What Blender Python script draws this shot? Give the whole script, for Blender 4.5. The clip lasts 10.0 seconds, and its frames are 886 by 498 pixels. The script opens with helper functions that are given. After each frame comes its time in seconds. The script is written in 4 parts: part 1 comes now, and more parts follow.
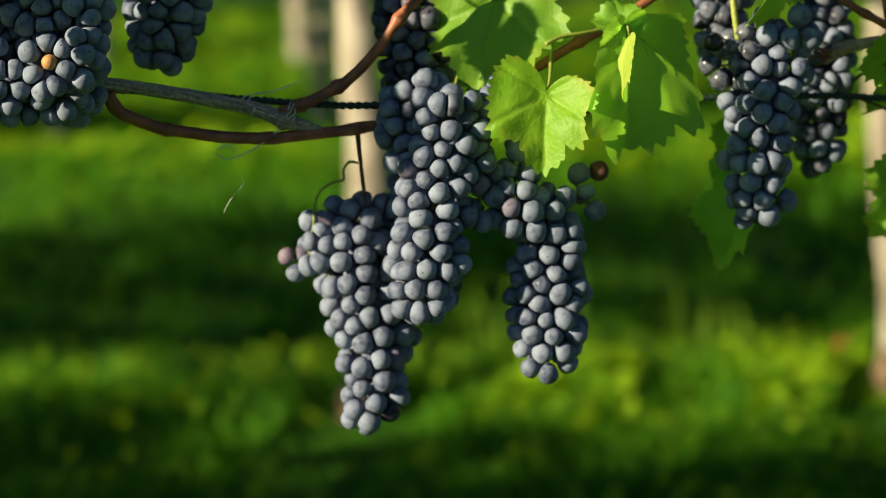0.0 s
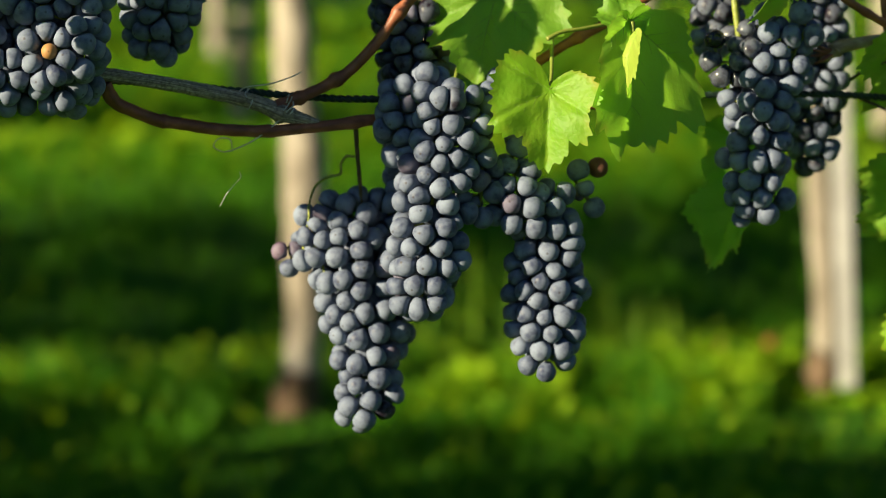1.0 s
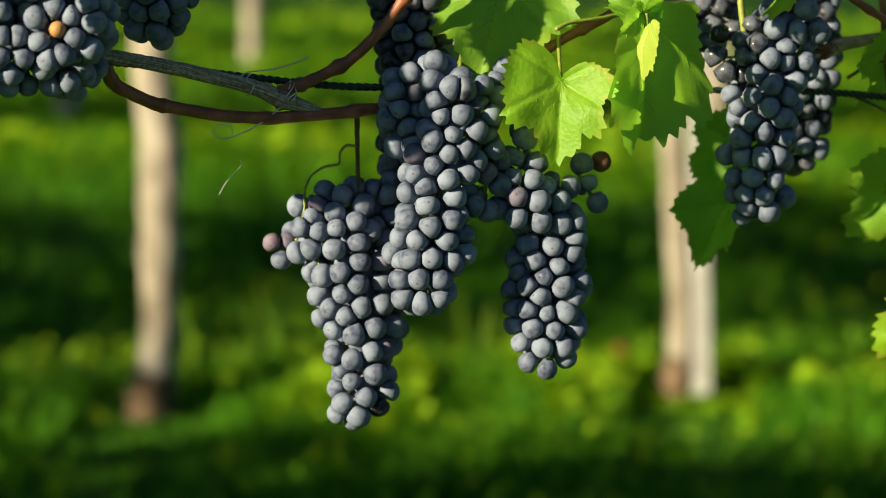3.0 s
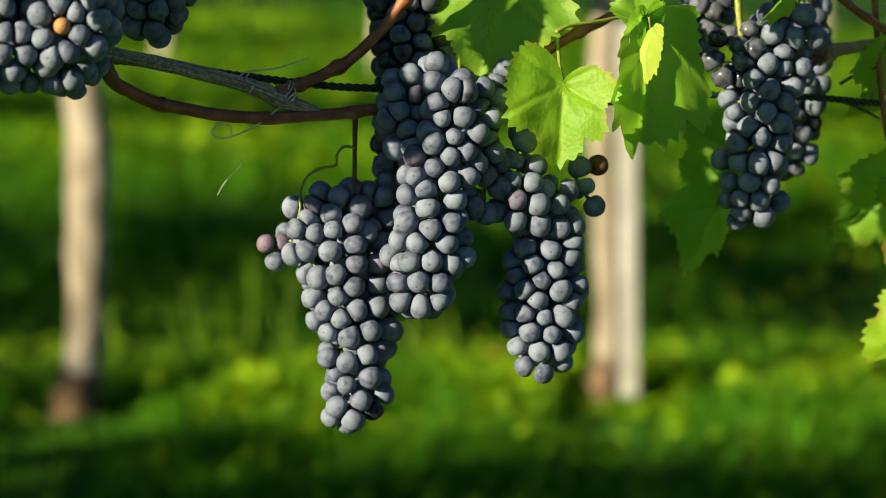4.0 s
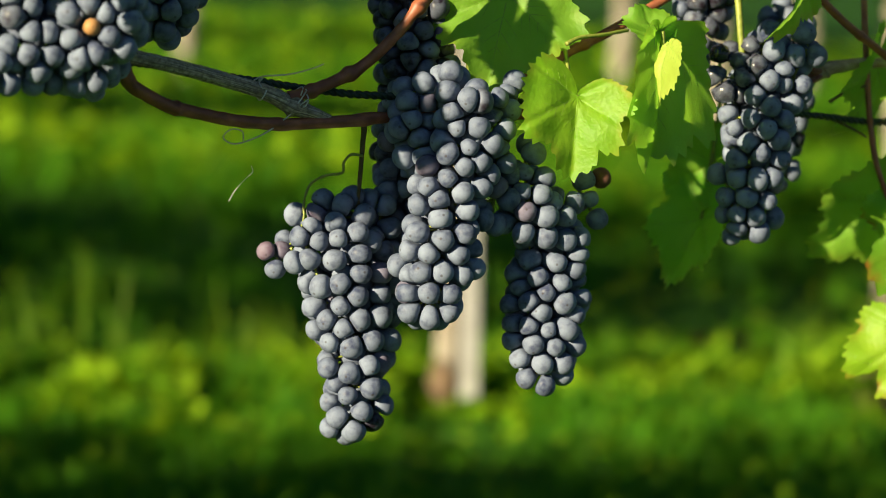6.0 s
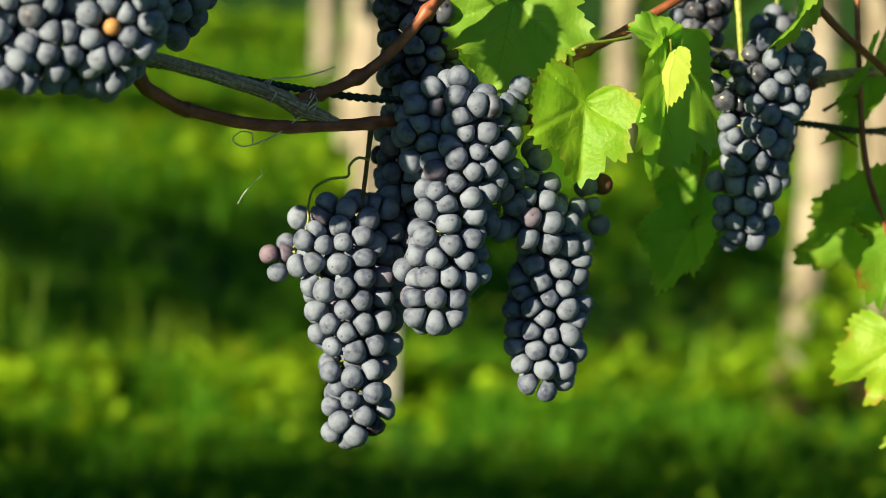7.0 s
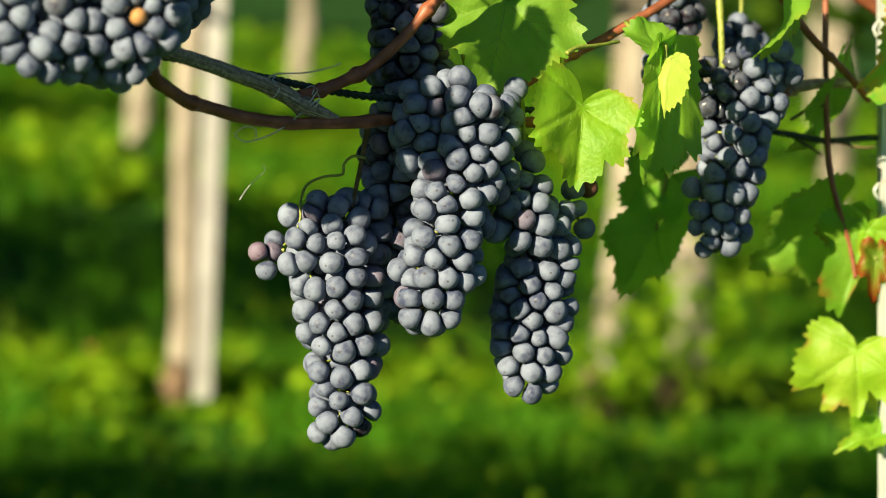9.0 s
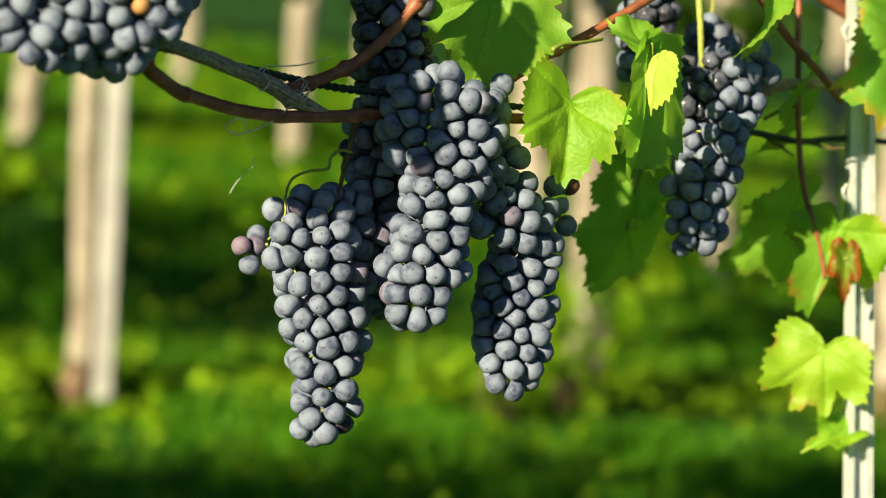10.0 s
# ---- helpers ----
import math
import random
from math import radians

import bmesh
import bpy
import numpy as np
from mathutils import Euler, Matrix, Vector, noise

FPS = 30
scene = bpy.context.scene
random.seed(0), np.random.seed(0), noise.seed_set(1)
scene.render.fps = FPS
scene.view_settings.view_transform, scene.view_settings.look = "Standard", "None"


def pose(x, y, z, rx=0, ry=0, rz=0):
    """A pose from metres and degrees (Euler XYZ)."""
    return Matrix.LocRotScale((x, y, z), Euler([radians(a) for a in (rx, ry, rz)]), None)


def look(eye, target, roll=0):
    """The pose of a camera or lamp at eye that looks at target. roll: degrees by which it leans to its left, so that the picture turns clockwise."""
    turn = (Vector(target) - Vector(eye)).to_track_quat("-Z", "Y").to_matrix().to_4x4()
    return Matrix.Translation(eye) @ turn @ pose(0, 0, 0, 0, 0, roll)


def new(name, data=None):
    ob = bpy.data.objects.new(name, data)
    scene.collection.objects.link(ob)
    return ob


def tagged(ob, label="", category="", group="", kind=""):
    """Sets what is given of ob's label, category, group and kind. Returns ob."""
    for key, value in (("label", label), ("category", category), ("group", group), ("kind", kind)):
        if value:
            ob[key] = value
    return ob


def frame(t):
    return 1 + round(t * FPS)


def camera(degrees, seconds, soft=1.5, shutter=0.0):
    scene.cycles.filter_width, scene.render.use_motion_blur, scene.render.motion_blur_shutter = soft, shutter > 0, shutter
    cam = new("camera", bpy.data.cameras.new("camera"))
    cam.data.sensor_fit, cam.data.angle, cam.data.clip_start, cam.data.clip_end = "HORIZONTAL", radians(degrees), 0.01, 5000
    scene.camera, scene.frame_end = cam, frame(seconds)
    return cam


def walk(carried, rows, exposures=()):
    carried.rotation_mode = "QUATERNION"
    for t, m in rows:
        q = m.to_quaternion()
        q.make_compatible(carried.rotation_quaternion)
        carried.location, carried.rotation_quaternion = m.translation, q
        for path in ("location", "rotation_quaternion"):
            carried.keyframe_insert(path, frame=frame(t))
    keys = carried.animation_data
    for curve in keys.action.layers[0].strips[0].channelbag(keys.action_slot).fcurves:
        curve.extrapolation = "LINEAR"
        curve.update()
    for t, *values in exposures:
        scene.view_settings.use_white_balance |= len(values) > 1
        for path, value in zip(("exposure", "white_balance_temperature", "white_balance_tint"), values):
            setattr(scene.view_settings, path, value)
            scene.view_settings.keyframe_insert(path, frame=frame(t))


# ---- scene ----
cam = camera(22.0, 10.0, soft=0.95)
cam.data.dof.use_dof = True
cam.data.dof.focus_distance = 1.49
cam.data.dof.aperture_fstop = 4.8
PATH = [
    (0, (0.3218, -1.5337, 0.7395), (-0.0667, 0.4282, 0.7446), -1.92),
    (0.5, (0.2900, -1.5315, 0.7415), (-0.0594, 0.4377, 0.7428), -1.72),
    (1, (0.2565, -1.5281, 0.7399), (-0.0520, 0.4480, 0.7409), -1.48),
    (1.5, (0.2222, -1.5228, 0.7390), (-0.0449, 0.4593, 0.7386), -1.30),
    (2, (0.1858, -1.5161, 0.7346), (-0.0373, 0.4714, 0.7377), -1.11),
    (2.5, (0.1494, -1.5106, 0.7333), (-0.0288, 0.4815, 0.7369), -0.91),
    (4, (0.0483, -1.4988, 0.7356), (0.0023, 0.5006, 0.7387), -0.26),
    (4.5, (0.0170, -1.4950, 0.7385), (0.0124, 0.5050, 0.7401), 0.00),
    (5, (-0.0206, -1.4910, 0.7412), (0.0233, 0.5085, 0.7416), 0.25),
    (6.5, (-0.1454, -1.4776, 0.7460), (0.0549, 0.5124, 0.7470), 0.96),
    (7, (-0.1839, -1.4721, 0.7464), (0.0658, 0.5123, 0.7487), 1.24),
    (7.5, (-0.2237, -1.4636, 0.7487), (0.0788, 0.5134, 0.7492), 1.50),
    (8, (-0.2619, -1.4551, 0.7474), (0.0923, 0.5133, 0.7503), 1.76),
    (8.5, (-0.3005, -1.4458, 0.7445), (0.1074, 0.5122, 0.7509), 1.99),
    (9, (-0.3394, -1.4348, 0.7412), (0.1244, 0.5107, 0.7512), 2.25),
    (9.5, (-0.3753, -1.4213, 0.7368), (0.1429, 0.5104, 0.7512), 2.48),
    (10, (-0.4098, -1.4072, 0.7333), (0.1632, 0.5089, 0.7509), 2.73),
]
walk(cam, [(t, look(eye, target, roll)) for t, eye, target, roll in PATH], [(0.0, 1.10), (5.0, 1.13), (10.0, 1.24)])

# ---- light ----
TO_SUN = Vector((-0.732, -0.612, 0.266)).normalized()
world = bpy.data.worlds.new("sky")
scene.world = world
world.use_nodes = True
wn = world.node_tree
sky = wn.nodes.new("ShaderNodeTexSky")
sky.sky_type = "NISHITA"
sky.sun_disc = False
sky.ozone_density = 6.0
sky.dust_density = 0.0
sky.sun_elevation = math.asin(TO_SUN.z)
sky.sun_rotation = math.atan2(TO_SUN.x, TO_SUN.y)
wn.links.new(sky.outputs[0], wn.nodes["Background"].inputs[0])
wn.nodes["Background"].inputs[1].default_value = 0.0325
sun_data = bpy.data.lights.new("sun", "SUN")
sun_data.energy, sun_data.angle, sun_data.color = 5.2, radians(0.6), (1.0, 0.85, 0.535)
sun = new("sun", sun_data)
sun.matrix_world = look(TO_SUN * 30, (0, 0, 0))


# ---- materials ----
def material(name, rough=0.7):
    m = bpy.data.materials.new(name)
    m.use_nodes = True
    b = m.node_tree.nodes["Principled BSDF"]
    b.inputs["Roughness"].default_value = rough
    return m, m.node_tree, b


def ramp(nt, fac, stops):
    r = nt.nodes.new("ShaderNodeValToRGB")
    els = r.color_ramp.elements
    while len(els) < len(stops):
        els.new(0.5)
    for e, (at, c) in zip(els, stops):
        e.position, e.color = at, (*c, 1)
    nt.links.new(fac, r.inputs[0])
    return r.outputs[0]


def mix(nt, fac, a, b):
    n = nt.nodes.new("ShaderNodeMix")
    n.data_type = "RGBA"
    for sock, v in ((n.inputs[0], fac), (n.inputs[6], a), (n.inputs[7], b)):
        if hasattr(v, "links"):
            nt.links.new(v, sock)
        else:
            sock.default_value = v if isinstance(v, (int, float)) else (*v, 1)
    return n.outputs[2]


def tex(nt, kind, scale, detail=4.0, coord="Object", stretch=None):
    c = nt.nodes.new("ShaderNodeTexCoord")
    n = nt.nodes.new(kind)
    n.inputs["Scale"].default_value = scale
    if "Detail" in n.inputs:
        n.inputs["Detail"].default_value = detail
    src = c.outputs[coord]
    if stretch:
        mp = nt.nodes.new("ShaderNodeMapping")
        mp.inputs["Scale"].default_value = stretch
        nt.links.new(src, mp.inputs[0])
        src = mp.outputs[0]
    nt.links.new(src, n.inputs["Vector"])
    return n


def bump(nt, b, height, strength, distance):
    n = nt.nodes.new("ShaderNodeBump")
    n.inputs["Strength"].default_value = strength
    n.inputs["Distance"].default_value = distance
    nt.links.new(height, n.inputs["Height"])
    nt.links.new(n.outputs[0], b.inputs["Normal"])


def math_node(nt, op, a, b):
    n = nt.nodes.new("ShaderNodeMath")
    n.operation = op
    for sock, v in zip(n.inputs, (a, b)):
        if hasattr(v, "links"):
            nt.links.new(v, sock)
        else:
            sock.default_value = v
    return n.outputs[0]


def berry_material(name, skin, skin2, bloom, amount, rough=0.30, gloss=0.22):
    """Dark skin under a waxy bloom that is rubbed off in patches, with a brown scar at the pole."""
    m, nt, b = material(name)
    info = nt.nodes.new("ShaderNodeObjectInfo")
    c = nt.nodes.new("ShaderNodeTexCoord")
    shift = nt.nodes.new("ShaderNodeVectorMath")
    shift.operation = "MULTIPLY_ADD"
    nt.links.new(info.outputs["Random"], shift.inputs[0])
    shift.inputs[1].default_value = (7.3, 3.1, 5.7)
    nt.links.new(c.outputs["Object"], shift.inputs[2])
    big = nt.nodes.new("ShaderNodeTexNoise")
    big.inputs["Scale"].default_value = 160
    big.inputs["Detail"].default_value = 3
    fine = nt.nodes.new("ShaderNodeTexNoise")
    fine.inputs["Scale"].default_value = 1400
    fine.inputs["Detail"].default_value = 3
    for n in (big, fine):
        nt.links.new(shift.outputs[0], n.inputs["Vector"])
    cover = ramp(nt, big.outputs[0], [(0.30, (amount - 0.36,) * 3), (0.50, (amount,) * 3), (0.72, (min(1, amount + 0.18),) * 3)])
    cover = math_node(nt, "ADD", cover, math_node(nt, "MULTIPLY", math_node(nt, "SUBTRACT", fine.outputs[0], 0.5), 0.25))
    cover = math_node(nt, "ADD", cover, math_node(nt, "MULTIPLY", math_node(nt, "SUBTRACT", info.outputs["Random"], 0.6), 0.34))
    cover = math_node(nt, "MINIMUM", math_node(nt, "MAXIMUM", cover, 0.0), 1.0)
    base = mix(nt, info.outputs["Random"], skin, skin2)
    col = mix(nt, cover, base, bloom)
    unit = nt.nodes.new("ShaderNodeVectorMath")
    unit.operation = "NORMALIZE"
    nt.links.new(c.outputs["Object"], unit.inputs[0])
    sep = nt.nodes.new("ShaderNodeSeparateXYZ")
    nt.links.new(unit.outputs[0], sep.inputs[0])
    speck = ramp(nt, fine.outputs[0], [(0.66, (0, 0, 0)), (0.74, (0.45, 0.45, 0.45))])
    col = mix(nt, speck, col, (0.060, 0.040, 0.026))
    dot = ramp(nt, sep.outputs[2], [(0.9925, (0, 0, 0)), (0.9970, (1, 1, 1))])
    col = mix(nt, math_node(nt, "MULTIPLY", dot, 0.6), col, (0.035, 0.022, 0.014))
    nt.links.new(col, b.inputs["Base Color"])
    dull = math_node(nt, "ADD", math_node(nt, "MULTIPLY", cover, 0.50), rough)
    nt.links.new(dull, b.inputs["Roughness"])
    b.inputs["Specular IOR Level"].default_value = gloss
    bump(nt, b, fine.outputs[0], 0.12, 0.0004)
    return m


BLOOM = (0.216, 0.260, 0.362)
berry_blue = berry_material("berry_skin_blue", (0.006, 0.010, 0.054), (0.013, 0.012, 0.052), BLOOM, 0.72)
berry_dark = berry_material("berry_skin_dark", (0.012, 0.010, 0.018), (0.022, 0.012, 0.022), BLOOM, 0.36)
berry_plum = berry_material("berry_skin_plum", (0.036, 0.012, 0.034), (0.042, 0.015, 0.044), (0.208, 0.206, 0.300), 0.72)
berry_pink = berry_material("berry_skin_pink", (0.11, 0.035, 0.066), (0.10, 0.032, 0.068), (0.20, 0.175, 0.245), 0.66)
berry_tan = berry_material("berry_skin_tan", (0.42, 0.19, 0.05), (0.42, 0.19, 0.05), (0.40, 0.25, 0.13), 0.35)
berry_raisin = berry_material("berry_skin_shrivelled", (0.010, 0.008, 0.012), (0.018, 0.010, 0.014), BLOOM, 0.20, 0.14, 0.6)
berry_russet = berry_material("berry_skin_russet", (0.12, 0.03, 0.015), (0.12, 0.03, 0.015), (0.16, 0.10, 0.09), 0.45)


def leaf_material(name, dark, light, edge, through_col, spread=(0.46, 0.66)):
    m, nt, b = material(name, 0.48)
    out = nt.nodes["Material Output"]
    n1 = tex(nt, "ShaderNodeTexNoise", 45, 4)
    n2 = tex(nt, "ShaderNodeTexNoise", 420, 3)
    col = mix(nt, ramp(nt, n1.outputs[0], [(0.32, (0, 0, 0)), (0.68, (1, 1, 1))]), dark, light)
    col = mix(nt, math_node(nt, "MULTIPLY", n2.outputs[0], 0.35), col, tuple(v * 0.55 for v in dark))
    at = nt.nodes.new("ShaderNodeAttribute")
    at.attribute_name = "rim"
    rim = math_node(nt, "MULTIPLY", at.outputs["Fac"], ramp(nt, n1.outputs[0], [(spread[0], (0, 0, 0)), (spread[1], (0.9, 0.9, 0.9))]))
    col = mix(nt, rim, col, edge)
    nt.links.new(col, b.inputs["Base Color"])
    b.inputs["Specular IOR Level"].default_value = 0.5
    vor = tex(nt, "ShaderNodeTexVoronoi", 330)
    bump(nt, b, math_node(nt, "ADD", vor.outputs["Distance"], n1.outputs[0]), 0.35, 0.0008)
    tr = nt.nodes.new("ShaderNodeBsdfTranslucent")
    tint = mix(nt, rim, through_col, edge)
    nt.links.new(tint, tr.inputs[0])
    ms = nt.nodes.new("ShaderNodeMixShader")
    ms.inputs[0].default_value = 0.56
    nt.links.new(b.outputs[0], ms.inputs[1])
    nt.links.new(tr.outputs[0], ms.inputs[2])
    nt.links.new(ms.outputs[0], out.inputs[0])
    return m


leaf_green = leaf_material("leaf_green", (0.205, 0.450, 0.036), (0.290, 0.550, 0.048), (0.42, 0.52, 0.05), (0.44, 0.86, 0.060))
leaf_yellow = leaf_material("leaf_yellow_green", (0.215, 0.500, 0.016), (0.370, 0.640, 0.032), (0.52, 0.50, 0.05), (0.46, 0.84, 0.03))
leaf_under = leaf_material("leaf_pale_underside", (0.520, 0.680, 0.090), (0.640, 0.760, 0.150), (0.60, 0.66, 0.10), (0.46, 0.80, 0.06))
leaf_red = leaf_material("leaf_red_edged", (0.150, 0.380, 0.020), (0.240, 0.480, 0.030), (0.42, 0.06, 0.02), (0.34, 0.70, 0.03), (0.52, 0.68))
leaf_tipped = leaf_material("leaf_brown_tipped", (0.290, 0.540, 0.018), (0.440, 0.680, 0.040), (0.42, 0.16, 0.03), (0.48, 0.84, 0.03), (0.54, 0.70))
leaf_edged = leaf_material("leaf_yellow_edged", (0.150, 0.400, 0.030), (0.240, 0.500, 0.040), (0.68, 0.40, 0.05), (0.34, 0.74, 0.04), (0.36, 0.54))
leaf_crimson = leaf_material("leaf_crimson_edged", (0.150, 0.260, 0.020), (0.260, 0.340, 0.030), (0.42, 0.012, 0.012), (0.34, 0.42, 0.02), (0.30, 0.46))
vein_mat, _nt, _b = material("leaf_vein", 0.5)
_b.inputs["Base Color"].default_value = (0.23, 0.40, 0.045, 1)


def bark_material(name, a, b_, c, scale, stretch, depth, rough=0.8, fibres=False):
    """fibres: the grain follows the stem, as laid out by tube()."""
    m, nt, b = material(name, rough)
    n1 = tex(nt, "ShaderNodeTexNoise", scale, 6, stretch=stretch)
    if fibres:
        at = nt.nodes.new("ShaderNodeAttribute")
        at.attribute_name = "lay"
        nt.links.new(at.outputs["Vector"], n1.inputs["Vector"].links[0].from_node.inputs[0])
    n2 = tex(nt, "ShaderNodeTexNoise", scale * 0.30, 4)
    col = ramp(nt, n1.outputs[0], [(0.30, a), (0.52, b_), (0.72, c)])
    col = mix(nt, ramp(nt, n2.outputs[0], [(0.42, (0.12, 0.12, 0.12)), (0.66, (0.75, 0.75, 0.75))]), col, a)
    nt.links.new(col, b.inputs["Base Color"])
    bump(nt, b, n1.outputs[0], 0.6, depth)
    return m


cane_red = bark_material("cane_red_brown", (0.150, 0.046, 0.021), (0.300, 0.094, 0.044), (0.390, 0.150, 0.072), 260, (0.35, 1, 1), 0.0006, 0.5, fibres=True)
cane_grey = bark_material("cane_grey_bark", (0.095, 0.072, 0.054), (0.420, 0.345, 0.265), (0.740, 0.650, 0.540), 1300, (0.035, 1, 1), 0.0020, fibres=True)
cane_straw = bark_material("cane_straw_bark", (0.200, 0.125, 0.070), (0.460, 0.350, 0.220), (0.620, 0.510, 0.350), 300, (0.25, 1, 1), 0.0008, 0.6, fibres=True)
stem_green = bark_material("stem_green", (0.16, 0.20, 0.030), (0.26, 0.30, 0.050), (0.36, 0.36, 0.08), 300, (1, 1, 1), 0.0003, 0.5)
stem_brown = bark_material("stem_brown", (0.050, 0.038, 0.016), (0.110, 0.080, 0.030), (0.18, 0.13, 0.045), 300, (1, 1, 1), 0.0003, 0.6)
trunk_bark = bark_material("trunk_bark", (0.135, 0.110, 0.082), (0.390, 0.345, 0.285), (0.580, 0.540, 0.470), 26, (1, 1, 0.18), 0.012)
post_wood = bark_material("post_grey_wood", (0.255, 0.250, 0.240), (0.440, 0.440, 0.445), (0.570, 0.570, 0.575), 40, (1, 1, 0.08), 0.004)
foot_brown = bark_material("foot_dark_brown", (0.040, 0.027, 0.016), (0.120, 0.072, 0.040), (0.22, 0.14, 0.08), 40, (1, 1, 0.4), 0.010)
near_bark = bark_material("trunk_shaggy_bark", (0.085, 0.058, 0.036), (0.215, 0.150, 0.098), (0.350, 0.265, 0.185), 70, (1, 1, 0.15), 0.006)
wire_mat = bark_material("wire_green_coat", (0.006, 0.018, 0.013), (0.010, 0.032, 0.022), (0.018, 0.050, 0.036), 500, (1, 1, 1), 0.0002, 0.45)
string_mat = bark_material("string_pale", (0.40, 0.39, 0.36), (0.60, 0.58, 0.55), (0.74, 0.72, 0.68), 900, (1, 1, 1), 0.0002)
metal_mat, _nt, _b = material("galvanised_steel", 0.42)
_n = tex(_nt, "ShaderNodeTexNoise", 60, 5)
_nt.links.new(ramp(_nt, _n.outputs[0], [(0.3, (0.44, 0.48, 0.48)), (0.6, (0.56, 0.60, 0.59)), (0.78, (0.46, 0.41, 0.36))]), _b.inputs["Base Color"])
_b.inputs["Metallic"].default_value = 0.25
soil, _nt, _b = material("mossy_soil", 0.95)
_b.inputs["Specular IOR Level"].default_value = 0.1
_n1, _n2 = tex(_nt, "ShaderNodeTexNoise", 1.6, 5), tex(_nt, "ShaderNodeTexNoise", 22, 6)
_c = mix(_nt, _n1.outputs[0], ramp(_nt, _n2.outputs[0], [(0.3, (0.012, 0.045, 0.005)), (0.6, (0.028, 0.100, 0.010)), (0.8, (0.09, 0.075, 0.035))]), (0.020, 0.080, 0.007))
_nt.links.new(_c, _b.inputs["Base Color"])
bump(_nt, _b, _n2.outputs[0], 0.8, 0.05)


def grass_material(name, a, b_, through_col):
    m, nt, b = material(name, 0.6)
    b.inputs["Specular IOR Level"].default_value = 0.2
    g = nt.nodes.new("ShaderNodeNewGeometry")
    col = ramp(nt, g.outputs["Random Per Island"], [(0.0, a), (0.7, b_), (0.9, b_), (1.0, tuple(v * 1.7 for v in b_))])
    nt.links.new(col, b.inputs["Base Color"])
    tr = nt.nodes.new("ShaderNodeBsdfTranslucent")
    tr.inputs[0].default_value = (*through_col, 1)
    ms = nt.nodes.new("ShaderNodeMixShader")
    ms.inputs[0].default_value = 0.4
    nt.links.new(b.outputs[0], ms.inputs[1])
    nt.links.new(tr.outputs[0], ms.inputs[2])
    nt.links.new(ms.outputs[0], nt.nodes["Material Output"].inputs[0])
    return m


grass_mat = grass_material("grass_blades", (0.033, 0.150, 0.005), (0.094, 0.275, 0.010), (0.125, 0.36, 0.008))
weed_mat = grass_material("weed_leaves", (0.060, 0.180, 0.005), (0.270, 0.450, 0.014), (0.38, 0.60, 0.010))
tuft_mat = grass_material("tuft_blades", (0.070, 0.190, 0.010), (0.190, 0.340, 0.020), (0.24, 0.44, 0.012))
canopy_mat = grass_material("canopy_leaves", (0.050, 0.110, 0.010), (0.100, 0.190, 0.016), (0.12, 0.24, 0.012))
seed_mat = bark_material("seed_head_brown", (0.22, 0.060, 0.015), (0.40, 0.125, 0.035), (0.50, 0.20, 0.06), 90, (1, 1, 1), 0.001)


# ---- building helpers ----
def mesh_of(name, verts, faces, mat, smooth=True):
    me = bpy.data.meshes.new(name)
    me.from_pydata([tuple(v) for v in verts], [], faces)
    me.materials.append(mat)
    if smooth:
        me.shade_smooth()
    return me


def part(name, me, parent, label=""):
    ob = new(name, me)
    ob.parent = parent
    return tagged(ob, label)


def thing(name, at=(0, 0, 0)):
    ob = new(name)
    ob.location = at
    ob.empty_display_size = 0.02
    return ob


def spline(pts, steps):
    """A Catmull-Rom curve through the points."""
    p = [Vector(q) for q in pts]
    p = [p[0] * 2 - p[1], *p, p[-1] * 2 - p[-2]]
    out = []
    for i in range(1, len(p) - 2):
        for k in range(steps):
            t = k / steps
            out.append(0.5 * (2 * p[i] + (p[i + 1] - p[i - 1]) * t + (2 * p[i - 1] - 5 * p[i] + 4 * p[i + 1] - p[i + 2]) * t * t
                              + (3 * p[i] - p[i - 1] - 3 * p[i + 1] + p[i + 2]) * t ** 3))
    out.append(p[-2])
    return out


